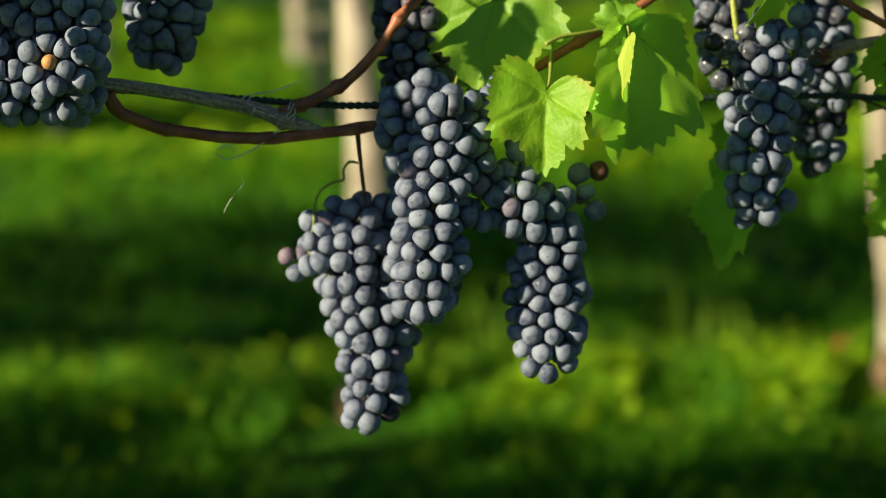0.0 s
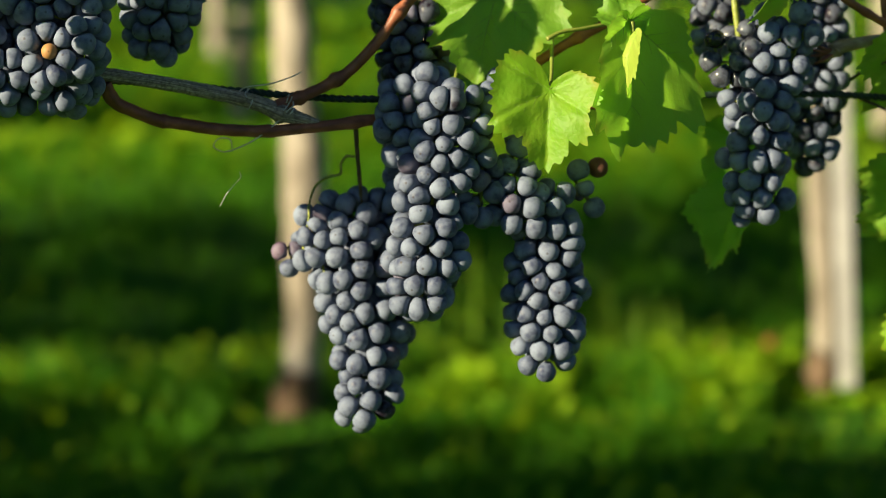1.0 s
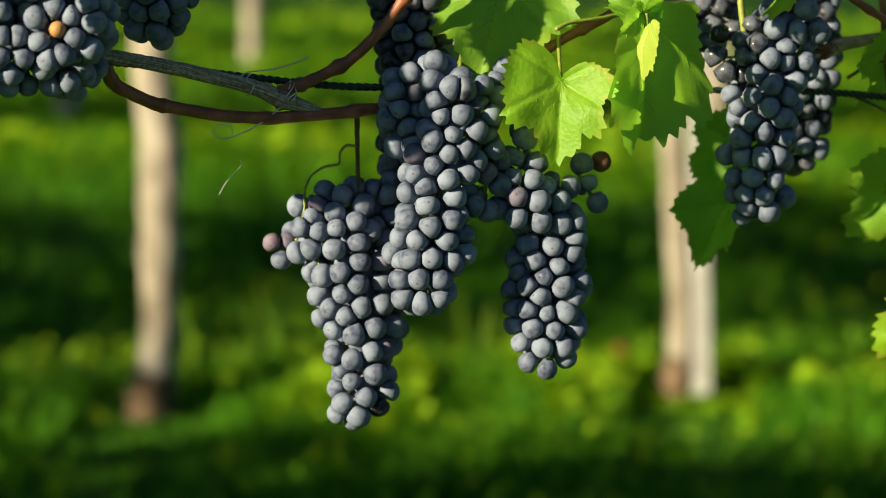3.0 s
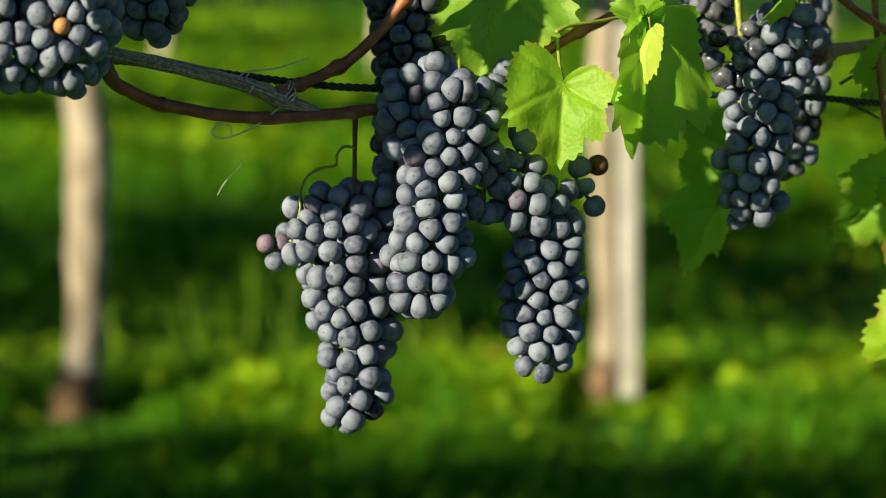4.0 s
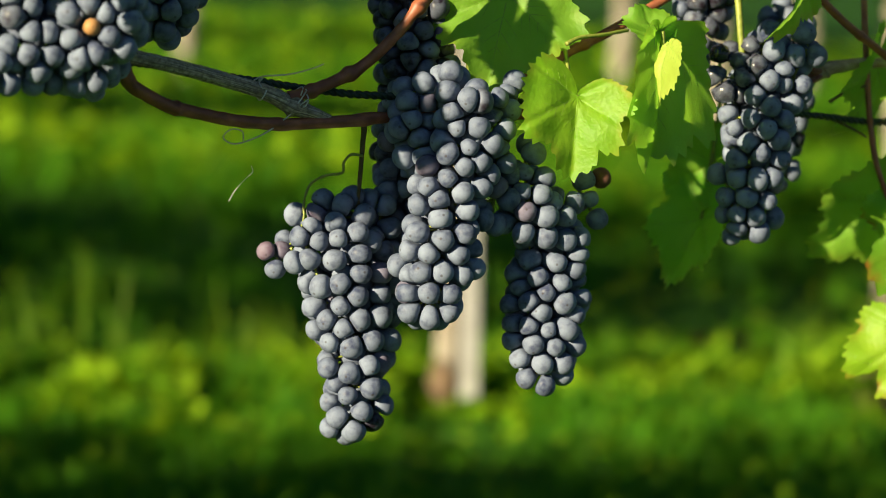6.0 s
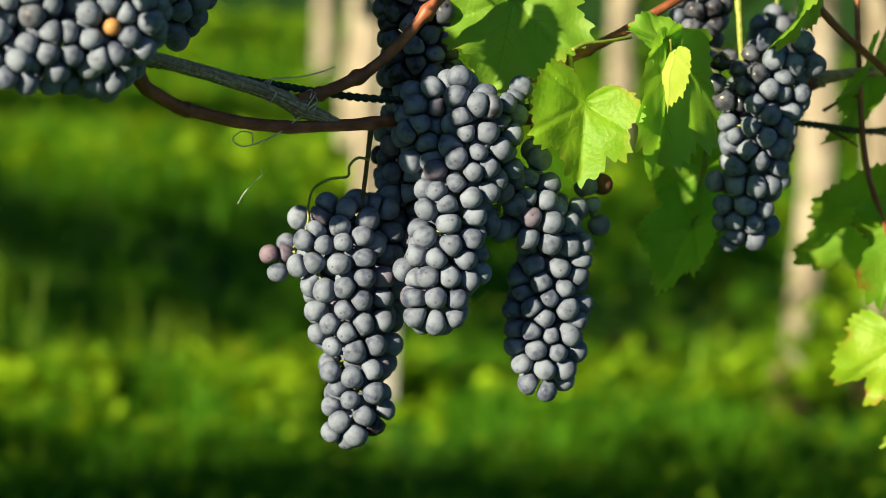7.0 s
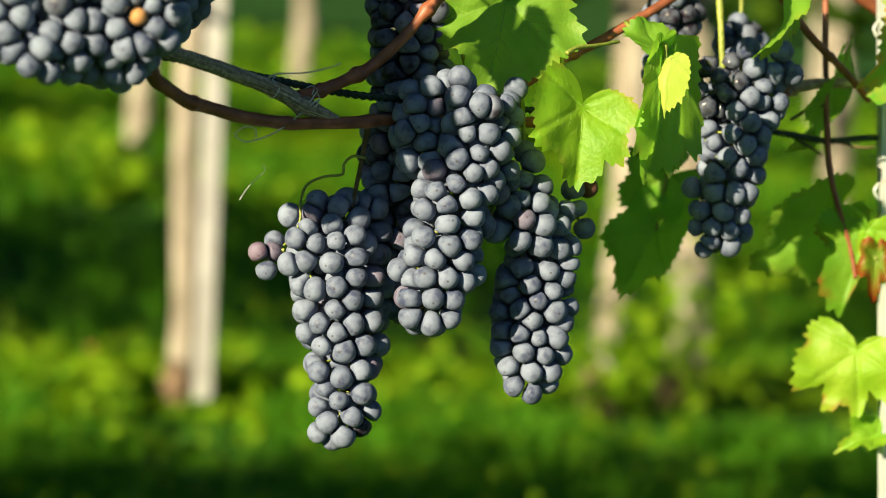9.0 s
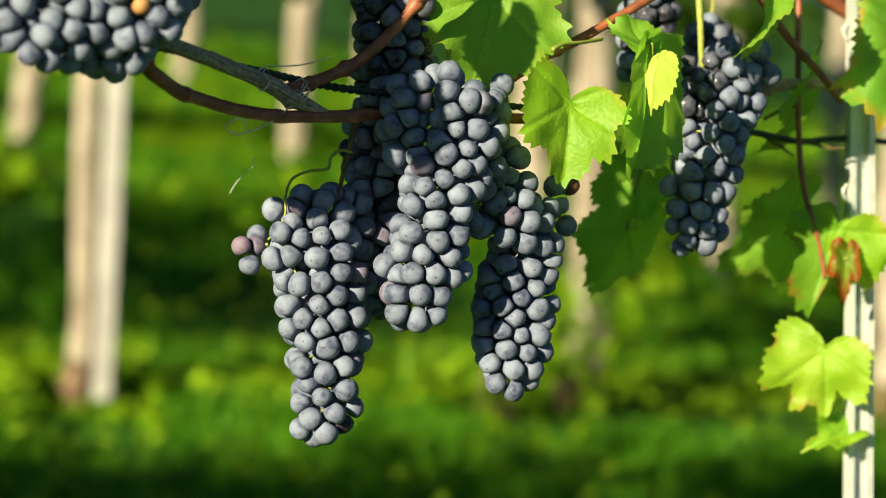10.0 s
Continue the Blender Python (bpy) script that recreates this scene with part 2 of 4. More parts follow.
def tube(name, pts, radii, mat, sides=10, steps=8, rough=0.0, grain=60.0, nodes=(), ridges=0):
    """A closed tube along a curve. radii run along it; rough: uneven skin; nodes: swellings (place 0..1, factor)."""
    c = spline(pts, steps)
    n = len(c)
    at = np.linspace(0, 1, len(radii))
    up = Vector((0.13, 0.31, 0.94))
    verts, faces = [], []
    for i, q in enumerate(c):
        way = (c[min(i + 1, n - 1)] - c[max(i - 1, 0)]).normalized()
        side = way.cross(up)
        if side.length < 0.1:
            side = way.cross(Vector((1, 0, 0)))
        side.normalize()
        lift = side.cross(way)
        s = i / (n - 1)
        r = float(np.interp(s, at, radii))
        for where, factor in nodes:
            r *= 1 + (factor - 1) * math.exp(-((s - where) / 0.022) ** 2)
        for k in range(sides):
            a = 2 * math.pi * k / sides
            d = side * math.cos(a) + lift * math.sin(a)
            f = 1 + rough * noise.noise((q + d * r) * grain) * 2 + (0.06 * math.sin(ridges * a + 4 * s) if ridges else 0)
            verts.append(q + d * r * f)
    for i in range(n - 1):
        for k in range(sides):
            k2 = (k + 1) % sides
            faces.append((i * sides + k, i * sides + k2, (i + 1) * sides + k2, (i + 1) * sides + k))
    faces.append(tuple(range(sides))[::-1])
    faces.append(tuple((n - 1) * sides + k for k in range(sides)))
    me = mesh_of(name, verts, faces, mat)
    run = np.concatenate([[0.0], np.cumsum([(c[i] - c[i - 1]).length for i in range(1, n)])])
    around = 2 * np.pi * np.arange(sides) / sides
    mid = float(np.mean(radii))
    lay = np.stack([np.repeat(run, sides), np.tile(np.cos(around) * mid, n), np.tile(np.sin(around) * mid, n)], 1)
    me.attributes.new("lay", "FLOAT_VECTOR", "POINT").data.foreach_set("vector", lay.ravel())
    return me


ROW = 0.27  # the rows run along y = ROW * x


def ground_z(x, y):
    """A slope, a level strip behind the second row, then a bank up to the third."""
    u = y - ROW * x
    base = float(np.interp(u, [-100.0, 4.05, 5.5, 8.2, 9.3, 12.8, 320.0], [-16.87, 0.402, 0.37, 1.09, 1.20, 1.86, 52.0]))
    return base + 0.03 * noise.noise(Vector((x * 0.5, y * 0.5, 3.0)))


# ---- grapes ----
def berry_mesh(name, mat, stretch, seed, dent=0.028, pitch=1.3):
    bm = bmesh.new()
    bmesh.ops.create_icosphere(bm, subdivisions=3, radius=0.0075)
    for v in bm.verts:
        d = v.co.normalized()
        v.co *= 1 + dent * noise.noise(d * pitch + Vector((seed * 5.1, 0, 0)))
        v.co.z *= stretch
        if d.z > 0.985:
            v.co *= 0.975
        if d.z < -0.94:
            v.co *= 0.965
    me = bpy.data.meshes.new(name)
    bm.to_mesh(me)
    bm.free()
    me.materials.append(mat)
    me.shade_smooth()
    return me


BERRIES = {key: [berry_mesh("berry", mat, s, i + 7 * k) for i, s in enumerate((0.97, 1.0, 1.03, 1.06))]
           for k, (key, mat) in enumerate({"blue": berry_blue, "dark": berry_dark, "plum": berry_plum, "pink": berry_pink, "tan": berry_tan, "russet": berry_russet}.items())}

BERRIES["shrivelled"] = [berry_mesh("berry", berry_raisin, s, 60 + i, 0.20, 2.2) for i, s in enumerate((0.9, 1.0, 1.0, 1.08))]


def pressed(base, c, turn, s, others):
    """A copy of a round berry, flattened where it presses on its neighbours: (place, radius) of each."""
    co = np.empty(len(base.vertices) * 3)
    base.vertices.foreach_get("co", co)
    m = np.array(turn.to_matrix())
    p = co.reshape(-1, 3) @ m.T * s
    r = 0.0075 * s
    for q, rq in others:
        way = q - c
        dist = np.linalg.norm(way)
        way = way / dist
        wall = dist * r / (r + rq) - 0.0002
        knee = wall - 0.0026
        d = p @ way
        over = d > knee
        p[over] += ((knee + (wall - knee) * (1 - np.exp(-(d[over] - knee) / (wall - knee)))) - d[over])[:, None] * way
    me = base.copy()
    me.vertices.foreach_set("co", (p @ m / s).ravel())
    return me


def pack(blobs, size, rng, layers=2, facing=()):
    """Places for touching berries just under the skin of a chain of balls (x, y, z, radius); then a layer inside.
    facing: (x, z) in millimetres of the berries on the side towards the path, set first on the skin."""
    balls = []
    for a, b in blobs:
        a, b = np.array(a), np.array(b)
        for s in np.linspace(0, 1, 7):
            balls.append(a + (b - a) * s)
    balls = np.array(balls)
    lo, hi = (balls[:, :3] - balls[:, 3:]).min(0), (balls[:, :3] + balls[:, 3:]).max(0)
    pool = rng.uniform(lo, hi, (60000, 3))
    sdf = np.full(len(pool), 9.0)
    for b in balls:
        np.minimum(sdf, np.linalg.norm(pool - b[:3], axis=1) - b[3], out=sdf)
    chosen = []
    for x, z in facing:
        x, z = x / 1000, z / 1000
        inside = balls[:, 3] ** 2 - (balls[:, 0] - x) ** 2 - (balls[:, 2] - z) ** 2
        on = inside > 0
        skin = (balls[on, 1] - np.sqrt(inside[on])).min() if on.any() else balls[np.argmax(inside), 1]
        chosen.append((np.array((x, skin + 0.45 * size + rng.uniform(-0.0015, 0.0015), z)), 0))
    placed = np.array([c for c, _ in chosen]).reshape(-1, 3)
    for layer in range(layers):
        deep = -size * (0.5 + 0.86 * layer)
        cand = pool[np.abs(sdf - deep) < size * (0.13 if layer == 0 else 0.2)]
        if not len(cand):
            continue
        near = np.full(len(cand), 1.0)
        for q in placed:
            np.minimum(near, np.linalg.norm(cand - q, axis=1), out=near)
        fresh = True
        while True:
            gap = size * rng.uniform(0.79, 0.92)
            ok = near >= gap
            if not ok.any():
                ok = near >= size * 0.79
                if not ok.any():
                    break
                gap = size * 0.79
            idx = np.flatnonzero(ok)
            i = idx[rng.integers(len(idx))] if fresh else idx[np.argmin(near[idx])]
            fresh = False
            chosen.append((cand[i], layer))
            np.minimum(near, np.linalg.norm(cand - cand[i], axis=1), out=near)
        placed = np.array([c for c, _ in chosen])
    return chosen, balls


def grape_cluster(label, stalk, blobs, size=0.0145, seed=1, facing=(), odd=(), loose=(), stem_size=1.0, mixture=(("blue", 0.972), ("plum", 0.008), ("dark", 0.020)), group="grape clusters"):
    """stalk: points from the cane down; blobs: pairs of (x, y, z, radius); odd: (kind, place) of single berries of another look."""
    rng = np.random.default_rng(seed)
    top = Vector(stalk[0])
    ob = tagged(thing("grape_cluster", top), label, "grape cluster", group)
    inv = Matrix.Translation(-top)
    chosen, balls = pack(blobs, size, rng, 2, facing)
    kinds, odds = [k for k, _ in mixture], np.cumsum([w for _, w in mixture])
    single = {}
    for k, spot, reach in odd:
        if reach < 0.012:
            far = [np.linalg.norm(c - np.array(spot)) + (layer > 0) for c, layer in chosen]
            single[int(np.argmin(far))] = k
    set_out = []
    for i, (c, layer) in enumerate(chosen):
        kind = kinds[min(int(np.searchsorted(odds, rng.random() * odds[-1])), len(kinds) - 1)]
        for k, spot, reach in odd:
            if reach >= 0.012 and np.linalg.norm(c - np.array(spot)) < reach:
                kind = k
        kind = single.get(i, kind)
        axis = balls[np.argmin(np.linalg.norm(balls[:, :3] - c, axis=1) - balls[:, 3]), :3]
        out = Vector(c - axis) + Vector(rng.normal(0, 0.006, 3)) + Vector((0, 0, -0.004))
        if out.length < 1e-4:
            out = Vector((0, -1, 0))
        q = out.to_track_quat("Z", "Y")
        s = (size / 0.015) * 1.17 * rng.choice([0.82, 0.90, 0.95, 0.98, 1.01, 1.05], p=[0.04, 0.12, 0.22, 0.28, 0.22, 0.12])
        if kind == "tan":
            s *= 0.68
        set_out.append((kind, rng.integers(4), np.array(c), q, s))
    for kind, spot, s in loose:
        set_out.append((kind, 0, np.array(spot), Vector((rng.normal(0, 0.5), -1, -0.4)).to_track_quat("Z", "Y"), s * size / 0.015))
        chosen.append((np.array(spot), 0))
    places = np.array([c for _, _, c, _, _ in set_out])
    for i, (kind, which, c, q, s) in enumerate(set_out):
        near = np.linalg.norm(places - c, axis=1)
        others = [(places[j], 0.0075 * set_out[j][4]) for j in np.flatnonzero(near < 0.0075 * (s + 1.25)) if j != i and kind != "tan"]
        b = part("berry", pressed(BERRIES[kind][which], c, q, s, others), ob)
        b.matrix_local = inv @ Matrix.LocRotScale(Vector(c), q, (s, s, s))
    stem = tube("stem", [Vector(p) - top for p in stalk], [0.0020 * stem_size, 0.0016 * stem_size, 0.0014 * stem_size], stem_brown if seed % 2 and stem_size == 1 else stem_green, 8, 8, 0.1, 300)
    part("stem", stem, ob)
    verts, faces = [], []

    def twig(a, b, r0, r1):
        way = (b - a)
        side = way.cross(Vector((0.3, 0.2, 0.9))).normalized()
        lift = side.cross(way).normalized()
        k = len(verts)
        for q, r in ((a, r0), (b, r1)):
            verts.extend(q + (side * math.cos(w) + lift * math.sin(w)) * r for w in (0.0, 1.57, 3.14, 4.71))
        faces.extend((k + i, k + (i + 1) % 4, k + 4 + (i + 1) % 4, k + 4 + i) for i in range(4))

    for a, b in blobs:
        twig(Vector(a[:3]) - top, Vector(b[:3]) - top, 0.0015, 0.0012)
    for c, layer in chosen:
        axis = balls[np.argmin(np.linalg.norm(balls[:, :3] - c, axis=1)), :3]
        if np.linalg.norm(axis - c) > 0.004:
            twig(Vector(axis) - top + Vector((0, 0, 0.003)), Vector(c) - top, 0.0008, 0.0009)
    part("rachis", mesh_of("rachis", verts, faces, stem_green), ob, "yellow-green branching stalk")
    return ob


# ---- leaves ----
LOBES = [(0, 1.0), (14, 0.90), (29, 0.60), (48, 0.80), (58, 0.86), (72, 0.74), (90, 0.56), (108, 0.66), (124, 0.70), (146, 0.60), (166, 0.48), (180, 0.12)]


FULL = [(0, 1.0), (58, 0.87), (124, 0.72), (160, 0.55), (172, 0.40), (180, 0.12)]


def notch(a, sinus):
    """The open bay round the petiole, sinus degrees to either side."""
    return 1.0 if a < 180 - sinus else max(0.04, (180 - a) / max(sinus, 1)) ** 0.7


def plain_outline(deg, lobe, profile=None):
    """The radius without teeth; lobe 1: deep bays between the lobes, 0: none; profile: lobes of its own, (degrees, radius) for either half."""
    a = abs(deg)
    if profile:
        half = profile[0] if deg > 0 else profile[1]
        return float(np.interp(a, [x for x, _ in half], [y for _, y in half]))
    r = float(np.interp(a, [x for x, _ in LOBES], [y for _, y in LOBES]))
    return r * lobe + max(r, float(np.interp(a, [x for x, _ in FULL], [y for _, y in FULL]))) * (1 - lobe)


def outline(deg, side, lobe, sinus, profile=None):
    a = abs(deg)
    r = plain_outline(deg, lobe, profile) * (1.0 if profile else notch(a, sinus))
    tooth = (a * 0.118 + 0.31 * side) % 1.0
    return r * (1 + (0.095 + 0.04 * math.sin(a * 0.43 + side)) * (1 - abs(2 * tooth - 1)) * (1 if a < 168 else 0) - 0.035)


def grape_leaf(label, base, tip_way, normal, size, cane, fold=0.25, droop=0.25, wave=0.06, mat=None, seed=0, asym=(1.0, 1.0), curl=0.0, lobe=0.65, group="vine leaves", name="vine_leaf", rim_at=0.84, sinus=14, profile=None):
    """base: where the petiole meets the blade; tip_way, normal: how the blade lies; cane: where the petiole starts."""
    base = Vector(base)
    ob = tagged(thing(name, base), label, "leaf", group)
    y = Vector(tip_way).normalized()
    z = Vector(normal)
    z = (z - y * z.dot(y)).normalized()
    x = y.cross(z)
    rot = Matrix((x, y, z)).transposed()
    off = Vector((seed * 3.7, seed * 1.3, 0.5))

    def lift(u, v):
        r2 = u * u + v * v
        f = fold * (math.sqrt(u * u + 0.004) - 0.06)
        f += -droop * max(v, 0) ** 2 - curl * max(0, abs(u) - 0.35) ** 2 * 2.5
        f += wave * noise.noise(Vector((u * 2.6, v * 2.6, 0)) + off) * (0.3 + r2) * 2
        for d in (0, 56, -56, 118, -118):
            w = abs(math.cos(radians(d)) * u - math.sin(radians(d)) * v)
            fwd = math.sin(radians(d)) * u + math.cos(radians(d)) * v
            if fwd > 0:
                f -= 0.020 * math.exp(-(w / 0.045) ** 2)
        f += 0.010 * noise.noise(Vector((u * 9, v * 9, 2.0)) + off)
        return f

    def place(u, v):
        return rot @ (Vector((u * (asym[0] if u > 0 else asym[1]), v, lift(u, v))) * size)

    turns, rings = 220, 11
    verts, faces, rim = [place(0, 0)], [], [0.0]
    for k in range(1, rings + 1):
        f = k / rings
        for i in range(turns):
            deg = -180 + 360 * i / turns
            side = 1 if deg > 0 else -1
            full = outline(deg, side + seed, lobe, sinus, profile)
            plain = plain_outline(deg, lobe, profile) * (1.0 if profile else notch(abs(deg), sinus))
            r = f * (plain + (full - plain) * f ** 6)
            verts.append(place(r * math.sin(radians(deg)), r * math.cos(radians(deg))))
            rim.append(max(0.0, (f - rim_at) / (1 - rim_at)) if abs(deg) < 170 else 0.0)
    for i in range(turns - 1):
        faces.append((0, 1 + i + 1, 1 + i))
    for k in range(rings - 1):
        for i in range(turns - 1):
            a, b = 1 + k * turns + i, 1 + (k + 1) * turns + i
            faces.append((a, a + 1, b + 1, b))
    me = mesh_of("blade", verts, faces, mat or leaf_green)
    at = me.attributes.new("rim", "FLOAT", "POINT")
    at.data.foreach_set("value", rim)
    blade = part("blade", me, ob)
    vv, vf = [], []

    def rib(u0, v0, d, length, wide):
        n = 12
        start = len(vv)
        while profile and length > 0.03:
            u, v = u0 + math.sin(radians(d)) * length, v0 + math.cos(radians(d)) * length
            if math.hypot(u, v) < 0.9 * plain_outline(math.degrees(math.atan2(u, v)), lobe, profile):
                break
            length *= 0.8
        if length <= 0.03:
            return
        for i in range(n + 1):
            s = i / n
            u, v = u0 + math.sin(radians(d)) * length * s, v0 + math.cos(radians(d)) * length * s
            w = wide * (1 - 0.85 * s)
            du, dv = math.cos(radians(d)) * w, -math.sin(radians(d)) * w
            q0, q1, q2 = place(u - du, v - dv), place(u + du, v + dv), place(u, v)
            bulge = rot @ Vector((0, 0, w * size * 0.9))
            vv.extend([q0 - bulge * 0.6, q2 + bulge, q1 - bulge * 0.6, q2 - bulge])
        for i in range(n):
            for k in range(4):
                a, b = start + 4 * i + k, start + 4 * i + (k + 1) % 4
                vf.append((a, b, b + 4, a + 4))

    for d, length in ((0, 0.93), (56, 0.80), (-56, 0.80), (118, 0.62), (-118, 0.62)):
        if profile:
            length = 0.92 * plain_outline(d, lobe, profile)
        rib(0, 0, d, length, 0.0065)
        for s in (0.25, 0.42, 0.58, 0.74):
            for turn in (42, -42):
                rib(math.sin(radians(d)) * length * s, math.cos(radians(d)) * length * s, d + turn, 0.36 * (1 - s) * length + 0.06, 0.0028)
    part("vein", mesh_of("vein", vv, vf, vein_mat), blade)
    start = Vector(cane) - base
    bend = start * 0.5 + Vector((0, 0.004, -0.006))
    part("petiole", tube("petiole", [start, bend, Vector((0, 0, 0)) + rot @ Vector((0, 0, -0.001))], [0.0016, 0.0012, 0.0011], stem_green, 7, 8, 0.05, 200), ob)
    return ob


# ---- ground ----
gx = np.concatenate([np.linspace(-150, -8, 10), np.linspace(-7, 9, 65), np.linspace(10, 150, 10)])
gy = np.concatenate([np.linspace(-60, -3, 12), np.linspace(-2, 18, 81), np.linspace(20, 260, 14)])
gverts = [(x, y, ground_z(x, y)) for y in gy for x in gx]
gfaces = [(j * len(gx) + i, j * len(gx) + i + 1, (j + 1) * len(gx) + i + 1, (j + 1) * len(gx) + i) for j in range(len(gy) - 1) for i in range(len(gx) - 1)]
ground = tagged(new("ground", mesh_of("ground", gverts, gfaces, soil)), "grassy vineyard slope of dark mossy soil", "ground", kind="structure")


def blades(name, spots, lengths, widths, lean, mat, rng):
    """Bent tapering blades of grass, one after the other in one mesh."""
    n = len(spots)
    turn = rng.uniform(0, 2 * np.pi, n)
    dirs = np.stack([np.cos(turn), np.sin(turn), 0 * turn], 1)
    side = np.stack([-np.sin(turn), np.cos(turn), 0 * turn], 1)
    bend = rng.uniform(0.1, lean, n)[:, None]
    rows = []
    for s, w in ((0, 0.8), (0.45, 1.0), (0.8, 0.6)):
        mid = spots + np.array([0, 0, 1.0]) * lengths[:, None] * (s - 0.25 * bend * s * s) + dirs * lengths[:, None] * bend * s * s
        rows += [mid - side * widths[:, None] * w / 2, mid + side * widths[:, None] * w / 2]
    tip = spots + np.array([0, 0, 1.0]) * lengths[:, None] * (1 - 0.25 * bend) + dirs * lengths[:, None] * bend
    verts = np.stack([*rows, tip], 1).reshape(-1, 3)
    b = np.arange(n) * 7
    quads = np.concatenate([np.stack([b, b + 1, b + 3, b + 2], 1), np.stack([b + 2, b + 3, b + 5, b + 4], 1)])
    tris = np.stack([b + 4, b + 5, b + 6], 1)
    return new(name, mesh_of(name, verts.tolist(), quads.tolist() + tris.tolist(), mat))


def on_ground(xy):
    return np.array([(x, y, ground_z(x, y) - 0.005) for x, y in xy])


FEET = [(-0.89, 3.62), (0.33, 3.88), (1.42, 4.19)]


def clear_feet(spots):
    """Grass stays short before the feet of the second row's trunks."""
    f = np.ones(len(spots))
    for x, y in FEET:
        f[(np.abs(spots[:, 0] - x) < 0.15) & (spots[:, 1] > y - 0.8) & (spots[:, 1] < y + 0.12)] = 0.28
    return f


def patchy(n, rng, x0, x1, y0, y1, scale):
    """Spots that gather in uneven patches."""
    xy = np.stack([rng.uniform(x0, x1, n * 2), y0 + (y1 - y0) * rng.uniform(0, 1, n * 2) ** 1.4], 1)
    keep = np.array([noise.noise(Vector((x * scale, y * scale, 1.5))) + 0.35 + 0.4 * q > 0.25 for (x, y), q in zip(xy, rng.random(len(xy)))])
    return xy[keep][:n]


rng = np.random.default_rng(5)
spots = on_ground(patchy(46000, rng, -3.2, 4.2, 2.6, 15, 1.1))
n = len(spots)
low = np.where(spots[:, 1] - ROW * spots[:, 0] < 3.95, 0.6, 1.0)
tagged(blades("grass", spots, rng.uniform(0.05, 0.16, n) * low * clear_feet(spots), rng.uniform(0.004, 0.009, n), 0.9, grass_mat, rng), "short dense green grass between the vine rows", "grass", kind="stuff")


near = on_ground(np.stack([rng.uniform(-4.0, 4.0, 16000), rng.uniform(-4.0, 2.7, 16000)], 1))
tagged(blades("grass", near, rng.uniform(0.05, 0.13, len(near)), rng.uniform(0.006, 0.012, len(near)), 0.9, grass_mat, rng), "short green grass before the near vine row", "grass", kind="stuff")


verge = on_ground(np.stack([rng.uniform(-1.8, 2.6, 16000), rng.uniform(2.5, 4.0, 16000)], 1))
tagged(blades("grass", verge, rng.uniform(0.04, 0.11, len(verge)) * clear_feet(verge), rng.uniform(0.005, 0.011, len(verge)), 0.9, grass_mat, rng), "thick short grass on the slope before the vine row", "grass", kind="stuff")


def weeds(name, spots, sizes, mat, rng):
    """Small round leaves, each tilted its own way, on low stalks."""
    n, k = len(spots), 7
    a = np.linspace(0, 2 * np.pi, k, endpoint=False)
    turn, tilt = rng.uniform(0, 2 * np.pi, n), rng.uniform(0.1, 0.9, n)
    u = np.stack([np.cos(turn), np.sin(turn), 0 * turn], 1)
    v = np.stack([-np.sin(turn) * np.cos(tilt), np.cos(turn) * np.cos(tilt), np.sin(tilt)], 1)
    ring = spots[:, None] + sizes[:, None, None] * (u[:, None] * np.cos(a)[None, :, None] * 0.7 + v[:, None] * np.sin(a)[None, :, None])
    verts = ring.reshape(-1, 3)
    faces = (np.arange(n)[:, None] * k + np.arange(k)).tolist()
    return new(name, mesh_of(name, verts.tolist(), faces, mat))


ws = on_ground(patchy(15000, rng, -3.2, 4.2, 2.6, 14, 0.8))
ws[:, 2] += rng.uniform(0.02, 0.13, len(ws)) * clear_feet(ws)
sx = rng.uniform(-3.2, 4.2, 4000)
strip = on_ground(np.stack([sx, rng.normal(4.14, 0.16, 4000) + ROW * sx], 1))
strip[:, 2] += rng.uniform(0.02, 0.11, len(strip)) * np.where(np.abs(strip[:, 0] - 0.09) < 0.24, 0.25, 1.0) * np.array([0.55 + 0.45 * noise.noise(Vector((x * 2.2, y * 2.2, 8.0))) for x, y, _ in strip])
strip = strip[(strip[:, 0] > -0.7) | (rng.random(len(strip)) < 0.22)]
tagged(weeds("weed_leaves", strip, rng.uniform(0.018, 0.056, len(strip)), weed_mat, rng), "taller broad-leaved weeds under the vine row", "weeds", kind="stuff")
tx = rng.uniform(-0.60, 0.50, 1700)
thick = on_ground(np.stack([tx, rng.normal(3.86, 0.15, 1700) + ROW * tx], 1))
thick = thick[np.array([noise.noise(Vector((x * 3.1, y * 3.1, 4.0))) for x, y, _ in thick]) > -0.12]
thick[:, 2] += rng.uniform(0.02, 0.10, len(thick)) * clear_feet(thick)
tagged(weeds("weed_leaves", thick, rng.uniform(0.016, 0.044, len(thick)), weed_mat, rng), "thick patch of sunlit broad-leaved weeds by the posts", "weeds", kind="stuff")
tagged(weeds("weed_leaves", ws, rng.uniform(0.009, 0.022, len(ws)), weed_mat, rng), "low broad-leaved weeds among the grass", "weeds", kind="stuff")


def clumps(n, y0, y1, seed):
    """Uneven knots of longer grass."""
    r = np.random.default_rng(seed)
    centres = np.stack([r.uniform(-4, 5, n), r.uniform(y0, y1, n)], 1)
    size = r.uniform(0.4, 1.0, n)
    each = 24
    xy = (centres[:, None] + r.normal(0, 0.045, (n, each, 2)) * size[:, None, None]).reshape(-1, 2)
    length = np.repeat(size, each) * r.uniform(0.10, 0.24, n * each) * (0.45 if y1 < 5 else 1.0)
    spots = on_ground(xy)
    return blades("grass_clumps", spots, length * clear_feet(spots), r.uniform(0.007, 0.014, n * each), 0.9, grass_mat, r)


